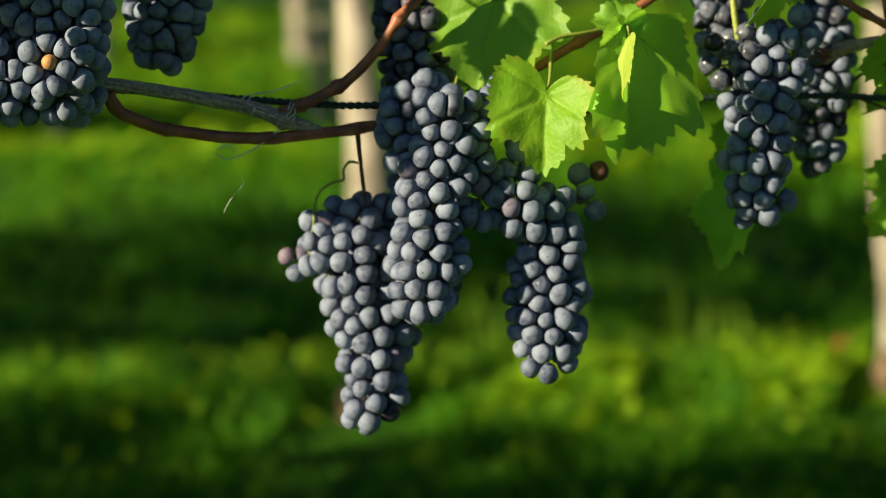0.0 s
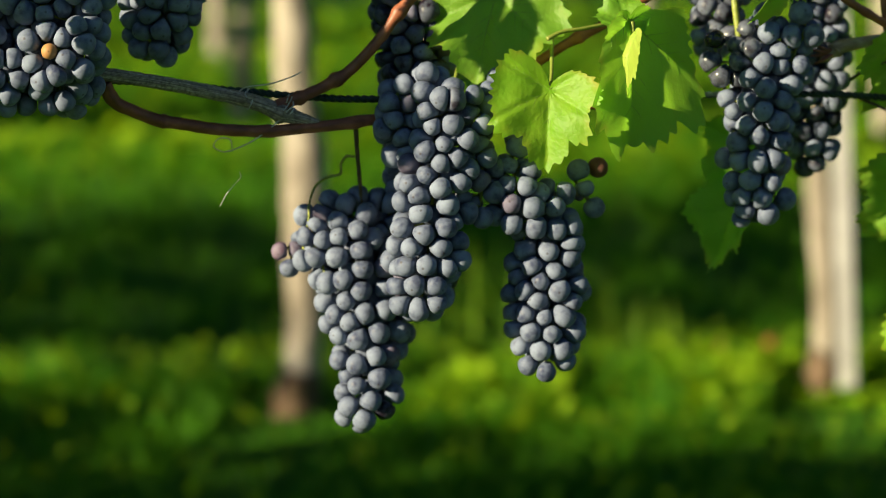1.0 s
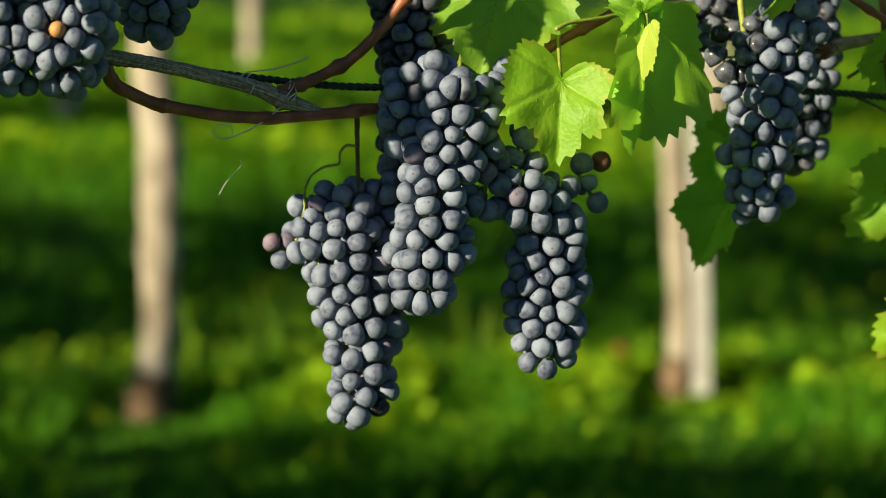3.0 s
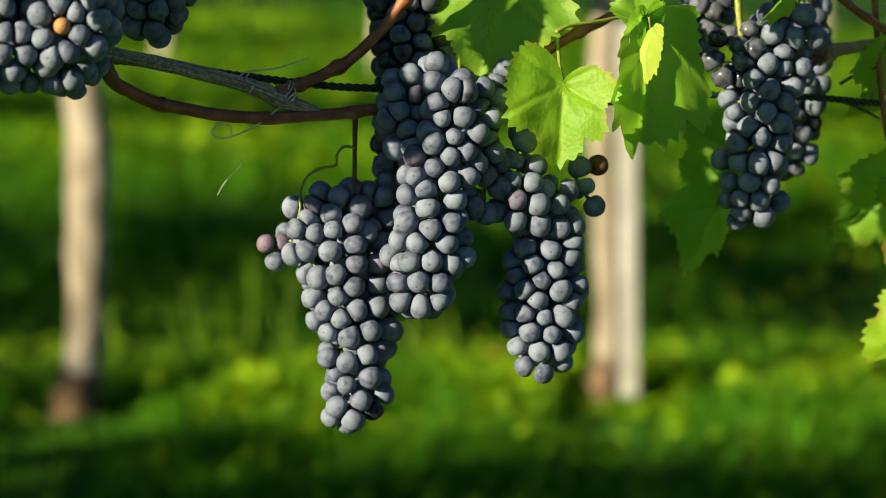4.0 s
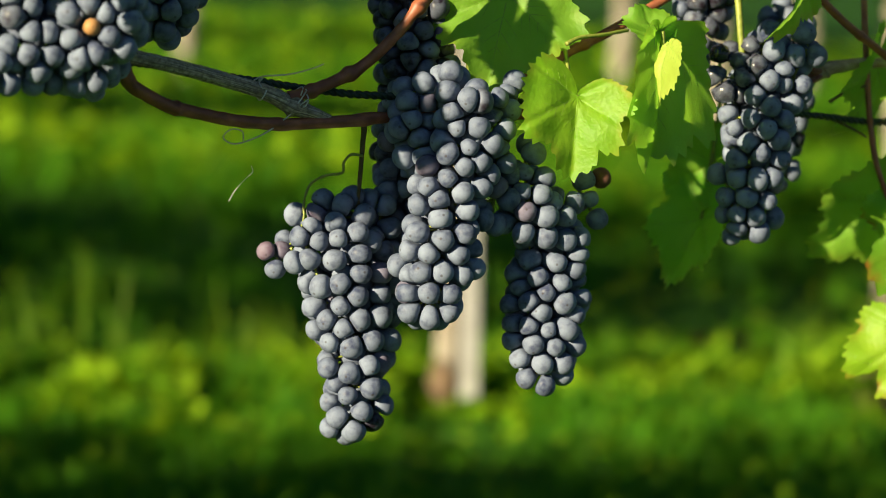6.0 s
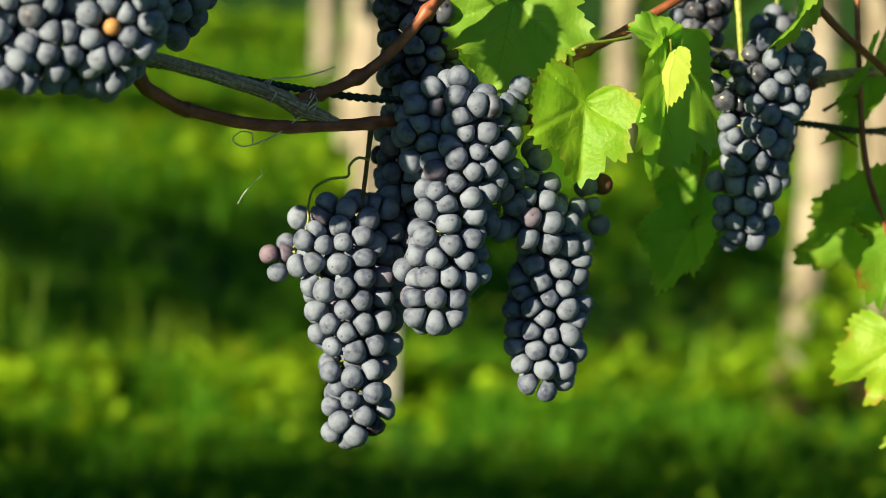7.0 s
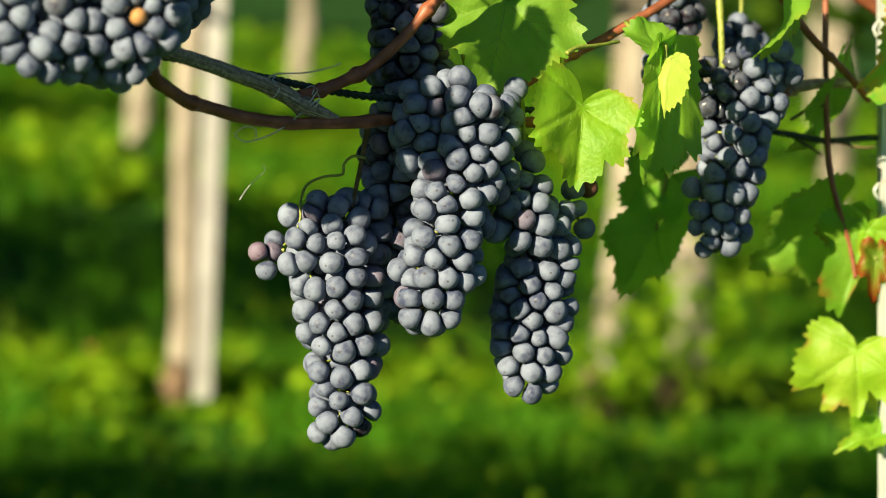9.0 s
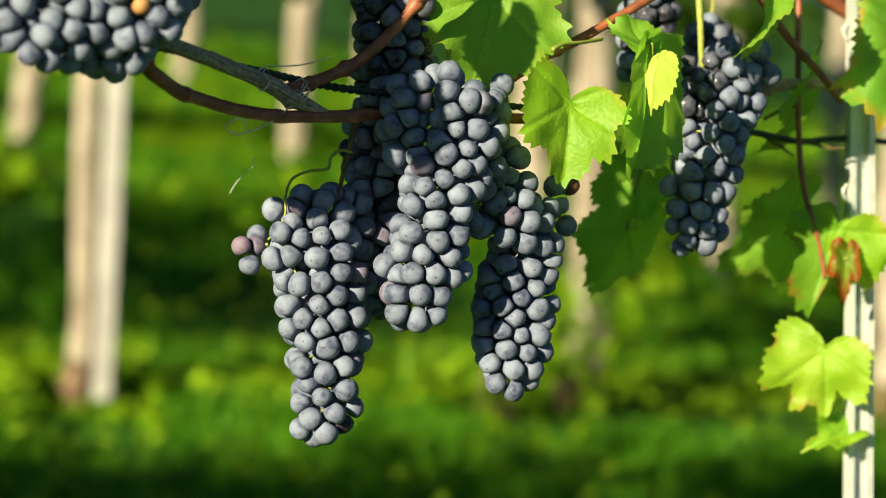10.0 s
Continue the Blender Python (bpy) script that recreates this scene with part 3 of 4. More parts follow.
tagged(clumps(900, 5.6, 14, 77), "uneven clumps of longer grass on the bank", "grass", kind="stuff")
tagged(clumps(160, 2.7, 3.6, 78), "uneven clumps of longer grass near the row", "grass", kind="stuff")
far = on_ground(patchy(11000, rng, -6, 8.5, 7.6, 17, 1.7))
far[:, 2] += rng.uniform(0.02, 0.16, len(far))
tagged(weeds("weed_leaves", far, rng.uniform(0.025, 0.070, len(far)), weed_mat, rng), "broad-leaved weeds on the sunny bank", "weeds", kind="stuff")


bank = on_ground(patchy(34000, rng, -6, 8.5, 7.5, 18, 1.1))
tagged(blades("grass", bank, rng.uniform(0.07, 0.20, len(bank)), rng.uniform(0.008, 0.016, len(bank)), 0.9, grass_mat, rng), "short green grass on the far bank", "grass", kind="stuff")


def weed_clump(x, y, wide, high, count, seed):
    """A leafy young shoot that hides the foot of a trunk."""
    r = np.random.default_rng(seed)
    p = r.normal(0, 1, (count, 3)) * np.array([wide * 0.42, 0.05, high * 0.22]) + np.array([x, y, ground_z(x, y) + high * 0.62])
    return tagged(weeds("weed_leaves", p, r.uniform(0.016, 0.034, count), weed_mat, r), "bushy light green weeds at the foot of a vine trunk", "weeds", kind="stuff")


weed_clump(1.42, 3.96, 0.26, 0.28, 130, 91)
weed_clump(1.30, 4.02, 0.20, 0.16, 60, 92)
weed_clump(1.64, 4.06, 0.28, 0.44, 190, 93)


def tall_tuft(at, count, high, seed):
    r = np.random.default_rng(seed)
    xy = np.array(at) + r.normal(0, 0.07, (count, 2))
    ob = blades("grass_tuft", on_ground(xy), r.uniform(high * 0.5, high, count), r.uniform(0.006, 0.012, count), 0.38, tuft_mat, r)
    return tagged(ob, "tuft of tall light green grass", "grass tuft", "tall tufts")


for i, (x, y, c, h) in enumerate([(-0.62, 4.3, 3, 0.42), (-0.49, 4.3, 5, 0.46), (-0.80, 4.5, 10, 0.30), (-0.24, 4.3, 12, 0.32), (-0.16, 4.4, 7, 0.26), (0.80, 4.4, 8, 0.18), (1.75, 4.5, 12, 0.16), (1.32, 4.4, 14, 0.20)]):
    tall_tuft((x, y), c, h, 40 + i)


def seed_head(at, high, seed):
    x, y = at
    z = ground_z(x, y)
    ob = tagged(thing("weed_flower", (x, y, z)), "withered weed with a rusty brown seed head", "weed", "seed heads")
    part("stalk", tube("stalk", [(0, 0, 0), (0.01, 0, high * 0.5), (0.0, 0, high)], [0.003, 0.002], stem_brown, 6, 5), ob)
    bm = bmesh.new()
    bmesh.ops.create_icosphere(bm, subdivisions=2, radius=0.024)
    for v in bm.verts:
        v.co *= 1 + 0.35 * noise.noise(v.co * 150 + Vector((seed, 0, 0)))
        v.co.z += high
    me = bpy.data.meshes.new("seed_head")
    bm.to_mesh(me)
    bm.free()
    me.materials.append(seed_mat)
    part("seed_head", me, ob)


for i, (x, y, h) in enumerate([(0.046, 4.80, 0.06), (0.177, 4.70, 0.07), (1.16, 4.6, 0.09), (1.03, 4.5, 0.10)]):
    seed_head((x, y), h, i * 3.3)


# ---- vine rows behind ----
def vine_trunk(base, lean, high, radius, seed, label="gnarled old vine trunk with pale peeling bark", way=None, girth=(0.9, 1.0, 1.05, 0.92, 1.1, 1.0, 1.2), foot=0.0, bark=0.10):
    x, y = base
    z = ground_z(x, y) - 0.05
    r = random.Random(seed)
    ob = tagged(thing("grapevine", (x, y, z)), label, "grapevine", "old vines")
    pts = [Vector((0.014 * r.uniform(-1, 1) * (k > 0) + lean * k / 6 * high, 0.03 * r.uniform(-1, 1), high * k / 6)) for k in range(7)]
    if way:
        pts = [Vector((x_, 0.01 * r.uniform(-1, 1), z_)) for x_, z_ in way]
    part("trunk", tube("trunk", pts, [radius * g for g in girth], trunk_bark, 18, 9, bark, 11, ridges=5), ob)
    if foot:
        # A wider sleeve that makes the trunk darker brown towards the ground.
        part("foot_sleeve", tube("foot_sleeve", [pts[0], pts[0].lerp(pts[1], 0.3), pts[0].lerp(pts[1], foot)], [radius * 1.5, radius * 1.35, radius * 1.12], foot_brown, 16, 8, 0.16, 24, ridges=5), ob, "darker brown lower part of the trunk")
    arm = [pts[-1] - Vector((0, 0, 0.02)), pts[-1] + Vector((0.12, 0.02, 0.10)), pts[-1] + Vector((0.42, 0.03, 0.16))]
    part("arm", tube("arm", arm, [radius * 0.7, radius * 0.5, radius * 0.3], trunk_bark, 12, 6, 0.1, 14), ob)
    part("arm", tube("arm", [Vector((-(p.x - pts[-1].x), p.y - pts[-1].y, p.z - pts[-1].z)) + pts[-1] for p in arm], [radius * 0.7, radius * 0.5, radius * 0.3], trunk_bark, 12, 6, 0.1, 14), ob)
    return ob


def square_post(base, top, wide, deep, label):
    b, t = Vector(base), Vector(top)
    ob = tagged(thing("wooden_post", b), label, "post", "row posts")
    bm = bmesh.new()
    bmesh.ops.create_cube(bm, size=1)
    way = t - b
    for v in bm.verts:
        s = v.co.z + 0.5
        v.co = Vector((v.co.x * wide, v.co.y * deep, 0)) + way * s
    bmesh.ops.subdivide_edges(bm, edges=[e for e in bm.edges if abs((e.verts[0].co - e.verts[1].co).z) > 0.2], cuts=14)
    bmesh.ops.bevel(bm, geom=[e for e in bm.edges if len(e.link_faces) == 2 and e.calc_face_angle(0) > 0.5], offset=0.005, segments=2, affect="EDGES")
    for v in bm.verts:
        v.co += Vector((noise.noise(v.co * 3.0), noise.noise(v.co * 3.0 + Vector((9, 0, 0))), 0)) * 0.004
    me = bpy.data.meshes.new("post")
    bm.to_mesh(me)
    bm.free()
    me.materials.append(post_wood)
    part("post", me, ob)
    return ob


for i, (x, y, lean, high, rad) in enumerate([(0.300, 3.89, 0.012, 1.6, 0.030), (2.72, 4.54, 0.02, 1.5, 0.045), (-2.1, 3.23, 0.0, 1.5, 0.045)]):
    vine_trunk((x, y), lean, high, rad, 11 + i, foot=0.62)
vine_trunk((-0.909, 3.62), 0.0, 1.5, 0.044, 11, "gnarled old vine trunk with a rusty brown swelling", [(0, 0), (0.020, 0.12), (0.033, 0.27), (0.034, 0.45), (0.041, 0.60), (0.032, 0.76), (0.026, 1.0), (0.03, 1.5)], [0.78, 0.86, 0.95, 1.0, 1.16, 1.0, 0.98, 1.1], foot=1.25, bark=0.17)
vine_trunk((1.415, 4.19), 0.0, 1.5, 0.045, 21, "thick leaning vine trunk with pale peeling bark", [(0.01, 0), (0.025, 0.2), (0.05, 0.4), (0.07, 0.6), (0.075, 0.85), (0.07, 1.1), (0.07, 1.5)], [0.72, 0.75, 0.85, 1.0, 1.1, 1.1, 1.2], foot=0.8)
vine_trunk((1.68, 4.26), 0.0, 1.5, 0.050, 23, "old vine trunk with pale bark beside a leaning one", foot=0.8)
square_post((0.362, 3.87, ground_z(0.362, 3.87) - 0.2), (0.358, 3.87, 2.3), 0.046, 0.045, "weathered grey square wooden row post")
for i, (x, y, lean, rad) in enumerate([(-2.40, 9.3, 0.03, 0.050), (0.63, 8.45, 0.08, 0.052), (1.905, 8.78, 0.02, 0.055), (3.60, 7.8, 0.0, 0.055), (-3.7, 9.1, 0.0, 0.05), (-5.0, 8.9, 0.02, 0.05), (4.53, 8.6, 0.02, 0.05)]):
    vine_trunk((x, y), lean, 1.4, rad, 30 + i, "far vine trunk with pale bark")
for i, (x, y, lean, rad) in enumerate([(-4.5, 12.0, 0.02, 0.06), (-3.2, 12.0, 0.0, 0.06), (-1.92, 12.0, 0.0, 0.055), (-0.64, 12.0, 0.03, 0.055), (0.80, 12.3, -0.02, 0.06), (2.05, 12.6, 0.02, 0.06), (3.3, 12.9, 0.0, 0.06), (4.6, 13.2, 0.02, 0.06), (5.9, 13.5, 0.0, 0.06)]):
    vine_trunk((x, y), lean, 1.4, rad, 50 + i, "far vine trunk with pale bark")


def canopy(x0, x1, u_at, wide, low, high, count, seed, rise=(), thin=None):
    """Unseen leaves added above a row's trunks to shade the ground: a long body with a ragged top and gaps."""
    r = np.random.default_rng(seed)
    x = r.uniform(x0, x1, count)
    y = u_at + ROW * x + r.uniform(-0.5, 0.5, count) * wide
    top = np.array([high + 0.45 * noise.noise(Vector((a * 1.3, seed, 0))) + 0.15 * noise.noise(Vector((a * 4.1, seed, 5))) for a in x])
    if rise:
        top = top + np.interp(x, [a for a, _ in rise], [b for _, b in rise])
    z = np.array([ground_z(a, u_at + ROW * a) for a in x]) + low + (top - low) * r.uniform(0, 1, count)
    keep = np.ones(count, bool) if thin is None else (x < thin[0]) | (x > thin[1]) | (r.random(count) < thin[2])
    count = int(keep.sum())
    ob = weeds("unseen_shade_canopy", np.stack([x, y, z], 1)[keep], r.uniform(0.05, 0.085, count), canopy_mat, r)
    return tagged(ob, "unseen leaf canopy over a vine row, added to shade the ground", "vine canopy", kind="stuff")


# Out of view; heights, rises and thinned stretches set where shade and sun strips fall.
canopy(-14, 9, 0.34, 0.5, 1.36, 2.12, 10400, 2, [(-13.5, 1.2), (-8.6, 0.70), (-8.2, 0.70), (-7.9, 1.32), (-7.4, 1.32), (-7.0, 0.48), (-5.4, 0.26), (-4.6, 0.26), (-2.4, 0.15), (-1.0, -0.3), (2.0, -0.9)], thin=(-4.1, -1.9, 0.72))
canopy(-9, 9, 3.85, 0.6, 1.02, 2.85, 8500, 3, thin=(-3.3, -0.3, 0.5))
canopy(-9, 9, 8.3, 0.7, 1.1, 1.9, 4500, 4)
canopy(-10, 10, 12.6, 0.7, 1.1, 1.9, 4000, 5)
canopy(-12, 12, 17.0, 0.9, 0.7, 2.4, 9000, 6)

# ---- the near vine: canes, wire ----
def cane(label, pts, radii, mat, nodes=(), sides=14, rough=0.05, grain=140, name="vine_cane", ridges=0):
    top = Vector(pts[0])
    ob = new(name, tube(name, [Vector(p) - top for p in pts], radii, mat, sides, 14, rough, grain, nodes, ridges))
    ob.location = top
    return tagged(ob, label, "vine cane", "vine canes")


cane("grey woody cane with stringy bark, tied to the wire", [(-0.30, -0.13, 0.885), (-0.245, -0.085, 0.872), (-0.198, -0.06, 0.863), (-0.162, -0.035, 0.857), (-0.114, -0.005, 0.846), (-0.092, 0.004, 0.837), (-0.068, 0.012, 0.829)],
     [0.0052, 0.0050, 0.0046, 0.0046, 0.0050, 0.0062, 0.0028], cane_grey, [(0.83, 1.25)], sides=26, rough=0.06, grain=300)
cane("smooth red-brown cane bowed under the wire", [(-0.1984, -0.060, 0.8567), (-0.1956, -0.055, 0.8479), (-0.1906, -0.050, 0.8425), (-0.1791, -0.040, 0.8367), (-0.1706, -0.033, 0.8329), (-0.1625, -0.028, 0.8314), (-0.1453, -0.019, 0.8283), (-0.1278, -0.010, 0.8259), (-0.1029, 0.000, 0.8246), (-0.0920, 0.004, 0.8252), (-0.0554, 0.016, 0.8285), (-0.0277, 0.028, 0.8319), (0.0400, 0.050, 0.8360), (0.1300, 0.075, 0.8400)],
     [0.0046, 0.0044, 0.0043, 0.0042, 0.0041, 0.0040, 0.0038, 0.0036], cane_red, [(0.08, 1.15), (0.35, 1.25), (0.62, 1.12), (0.80, 1.2)])
cane("red-brown shoot rising from the tied cane", [(-0.095, 0.002, 0.842), (-0.086, 0.004, 0.845), (-0.070, 0.010, 0.852), (-0.048, 0.015, 0.864), (-0.025, 0.015, 0.886), (-0.008, 0.015, 0.907), (0.03, 0.02, 0.95), (0.05, 0.03, 1.02)],
     [0.0046, 0.0040, 0.0038, 0.0036, 0.0034], cane_red, [(0.20, 1.3), (0.38, 1.5), (0.70, 1.45)])
cane("red-brown cane slanting up behind the leaves", [(0.05, 0.05, 0.852), (0.081, 0.06, 0.871), (0.101, 0.07, 0.884), (0.133, 0.08, 0.901), (0.20, 0.09, 0.945), (0.26, 0.10, 1.0)],
     [0.0034, 0.0034, 0.0032], cane_red, [(0.45, 1.45)])
cane("thin green leaf stalk before the slanting cane", [(0.0895, 0.030, 0.8830), (0.0993, 0.036, 0.8881), (0.1150, 0.045, 0.8909), (0.1352, 0.060, 0.8959)],
     [0.0016, 0.0013, 0.0013], stem_green)
stub = cane("cut stub of a woody cane with a pale split end", [(0.276, 0.113, 0.868), (0.284, 0.117, 0.874), (0.292, 0.120, 0.878), (0.331, 0.140, 0.884), (0.40, 0.17, 0.888), (0.50, 0.21, 0.90)],
     [0.0026, 0.0050, 0.0048, 0.0036, 0.0040, 0.0045], cane_straw, [(0.24, 1.3)])
for dx, dy, dz in ((-0.006, -0.004, 0.005), (-0.008, -0.002, 0.001), (-0.005, -0.005, -0.005), (-0.003, -0.004, 0.008)):
    part("splinter", tube("splinter", [(0.010, 0.004, 0.006), (0.004 + dx * 0.4, dy * 0.6, 0.003 + dz * 0.5), (dx, dy, 0.002 + dz)], [0.0022, 0.0017, 0.0007], cane_red, 7, 5, 0.15, 300), stub, "torn reddish brown splinter")
cane("thin red-brown cane crossing down to the stub", [(0.23, 0.07, 0.965), (0.287, 0.09, 0.913), (0.325, 0.11, 0.889), (0.352, 0.13, 0.872)], [0.0030, 0.0028, 0.0026], cane_red, [(0.5, 1.3)])
cane("long brown cane from which the clusters hang", [(-0.36, -0.155, 1.00), (-0.215, -0.122, 0.992), (-0.16, 0.0, 0.99), (-0.01, 0.05, 0.972), (0.10, 0.10, 0.968), (0.205, 0.15, 0.977), (0.275, 0.20, 0.968), (0.36, 0.225, 0.97), (0.445, 0.236, 0.93)],
     [0.0042, 0.0045, 0.0050, 0.0055, 0.0060], cane_red)
cane("thin red-brown shoot hanging beside the post", [(0.318, 0.14, 0.99), (0.322, 0.142, 0.90), (0.330, 0.145, 0.82), (0.350, 0.15, 0.765), (0.356, 0.15, 0.74)], [0.0024, 0.0022, 0.0016], cane_red)
for twig in ([(0.2975, 0.148, 0.8445), (0.3069, 0.150, 0.8402), (0.3163, 0.150, 0.8357), (0.3259, 0.150, 0.8300)], [(0.3290, 0.152, 0.8430), (0.3310, 0.150, 0.8290), (0.3295, 0.150, 0.8221)],
             [(0.2956, 0.140, 0.8550), (0.3102, 0.140, 0.8635), (0.3245, 0.142, 0.8676)], [(0.3380, 0.158, 0.8420), (0.3557, 0.152, 0.8381), (0.3674, 0.150, 0.8388)]):
    cane("thin dry forked twig caught on the wire", twig, [0.0013, 0.0011, 0.0008], stem_brown, [(0.5, 1.3)])


def twisted_wire(pts, radius, pitch):
    c = spline(pts, 60)
    top = c[0].copy()
    ob = tagged(thing("trellis_wire", top), "dark green coated twisted trellis wire", "wire", "wires")
    for phase in (0, math.pi):
        run, path = 0.0, []
        for i, q in enumerate(c):
            if i:
                run += (q - c[i - 1]).length
            a = run / pitch * 2 * math.pi + phase
            path.append(q - top + Vector((0, math.cos(a), math.sin(a))) * radius * 0.55)
        part("strand", tube("strand", path, [radius * 0.75], wire_mat, 7, 1), ob)


twisted_wire([(-0.42, -0.17, 0.868), (-0.197, -0.04, 0.860), (-0.121, 0.0, 0.853), (-0.071, 0.02, 0.848), (-0.026, 0.03, 0.846), (0.12, 0.08, 0.846), (0.269, 0.13, 0.845), (0.335, 0.16, 0.842), (0.39, 0.181, 0.848), (0.55, 0.25, 0.85)], 0.0022, 0.011)


def thread(label, pts, radius, mat, name, category, steps=10):
    top = Vector(pts[0])
    ob = new(name, tube(name, [Vector(p) - top for p in pts], [radius, radius * 0.8], mat, 6, steps))
    ob.location = top
    return tagged(ob, label, category)


thread("pale dry tendril with a curled end", [(-0.093, 0.0, 0.832), (-0.105, -0.004, 0.822), (-0.117, -0.008, 0.815), (-0.130, -0.010, 0.811), (-0.137, -0.012, 0.815), (-0.132, -0.016, 0.820), (-0.125, -0.014, 0.819), (-0.124, -0.012, 0.813)], 0.0005, string_mat, "tendril", "tendril")
thread("fine pale curl of dry tendril", [(-0.119, -0.014, 0.797), (-0.118, -0.015, 0.793), (-0.123, -0.014, 0.788), (-0.129, -0.014, 0.781), (-0.133, -0.014, 0.774)], 0.00026, string_mat, "tendril", "tendril")
thread("pale string end sticking out from the tie", [(-0.118, -0.012, 0.852), (-0.112, -0.014, 0.8545), (-0.095, -0.016, 0.856), (-0.080, -0.018, 0.860), (-0.073, -0.018, 0.863)], 0.0005, string_mat, "string", "string")
thread("curled green-brown tendril beside a grape stem", [(-0.046, 0.024, 0.806), (-0.053, 0.03, 0.807), (-0.058, 0.034, 0.802), (-0.059, 0.036, 0.795), (-0.070, 0.042, 0.793), (-0.080, 0.048, 0.787), (-0.084, 0.046, 0.775), (-0.084, 0.044, 0.765), (-0.087, 0.046, 0.755), (-0.093, 0.052, 0.747)], 0.0010, stem_green, "tendril", "tendril")


def string_tie(center, way, radius, turns, seed):
    """Loops of pale string wound round the cane and wire."""
    c, w = Vector(center), Vector(way).normalized()
    side = w.cross(Vector((0, 0, 1))).normalized()
    lift = side.cross(w)
    r = random.Random(seed)
    pts = []
    for i in range(turns * 10 + 1):
        a = 2 * math.pi * i / 10
        rr = radius * (1 + 0.22 * r.uniform(-1, 1))
        pts.append(side * math.cos(a) * rr + lift * math.sin(a) * rr + w * (0.007 * (i / (turns * 10) - 0.5) + 0.001 * r.uniform(-1, 1)))
    ob = new("string_tie", tube("string_tie", pts, [0.0005], string_mat, 6, 3))
    ob.location = c
    tagged(ob, "frayed pale string tied round cane and wire", "string", "string ties")


string_tie((-0.088, 0.004, 0.842), (0.5, 0.25, -0.3), 0.0070, 3, 1)
string_tie((-0.114, -0.005, 0.847), (0.5, 0.25, -0.2), 0.0060, 1, 2)

# ---- grape clusters ----
grape_cluster("ripe blue-black grape cluster with dusty bloom and a side wing", [(-0.045, 0.022, 0.832), (-0.046, 0.034, 0.808), (-0.048, 0.056, 0.770)],
              [((-0.061, 0.062, 0.765, 0.021), (-0.058, 0.060, 0.746, 0.030)), ((-0.058, 0.060, 0.746, 0.030), (-0.053, 0.065, 0.709, 0.028)), ((-0.053, 0.065, 0.709, 0.028), (-0.048, 0.064, 0.671, 0.026)),
               ((-0.048, 0.064, 0.671, 0.026), (-0.047, 0.060, 0.644, 0.020)), ((-0.047, 0.060, 0.644, 0.020), (-0.052, 0.055, 0.626, 0.014)), ((-0.084, 0.056, 0.767, 0.009), (-0.082, 0.052, 0.748, 0.015)),
               ((-0.082, 0.052, 0.748, 0.015), (-0.078, 0.050, 0.734, 0.013)), ((-0.033, 0.072, 0.773, 0.016), (-0.029, 0.075, 0.744, 0.016)), ((-0.029, 0.075, 0.744, 0.016), (-0.030, 0.075, 0.693, 0.015)),
               ((-0.030, 0.075, 0.693, 0.015), (-0.023, 0.075, 0.670, 0.009)), ((-0.091, 0.060, 0.744, 0.005), (-0.100, 0.064, 0.743, 0.005))],
              facing=[(-89, 767), (-71, 777), (-58, 774), (-51, 779), (-39, 777), (-29, 774), (-44, 767), (-63, 762), (-76, 768), (-85, 752), (-79, 758), (-74, 749), (-61, 751), (-48, 755), (-30, 743),
                      (-26, 759), (-89, 735), (-80, 738), (-63, 737), (-46, 728), (-32, 728), (-79, 722), (-72, 719), (-59, 721), (-48, 713), (-32, 714), (-76, 705), (-58, 706), (-46, 697), (-32, 699),
                      (-67, 696), (-74, 690), (-65, 682), (-51, 679), (-37, 683), (-25, 683), (-39, 666), (-66, 664), (-52, 661), (-37, 651), (-53, 646), (-64, 641), (-29, 639), (-44, 635), (-59, 631),
                      (-64, 624), (-49, 623), (-36, 629)],
              seed=3, odd=[("plum", (-0.080, 0.05, 0.775), 0.008), ("plum", (-0.030, 0.055, 0.671), 0.010)], loose=[("pink", (-0.1085, 0.060, 0.7420), 0.95), ("plum", (-0.0985, 0.064, 0.7425), 1.02), ("blue", (-0.1025, 0.060, 0.7305), 1.02), ("blue", (-0.0965, 0.070, 0.7500), 0.95)])
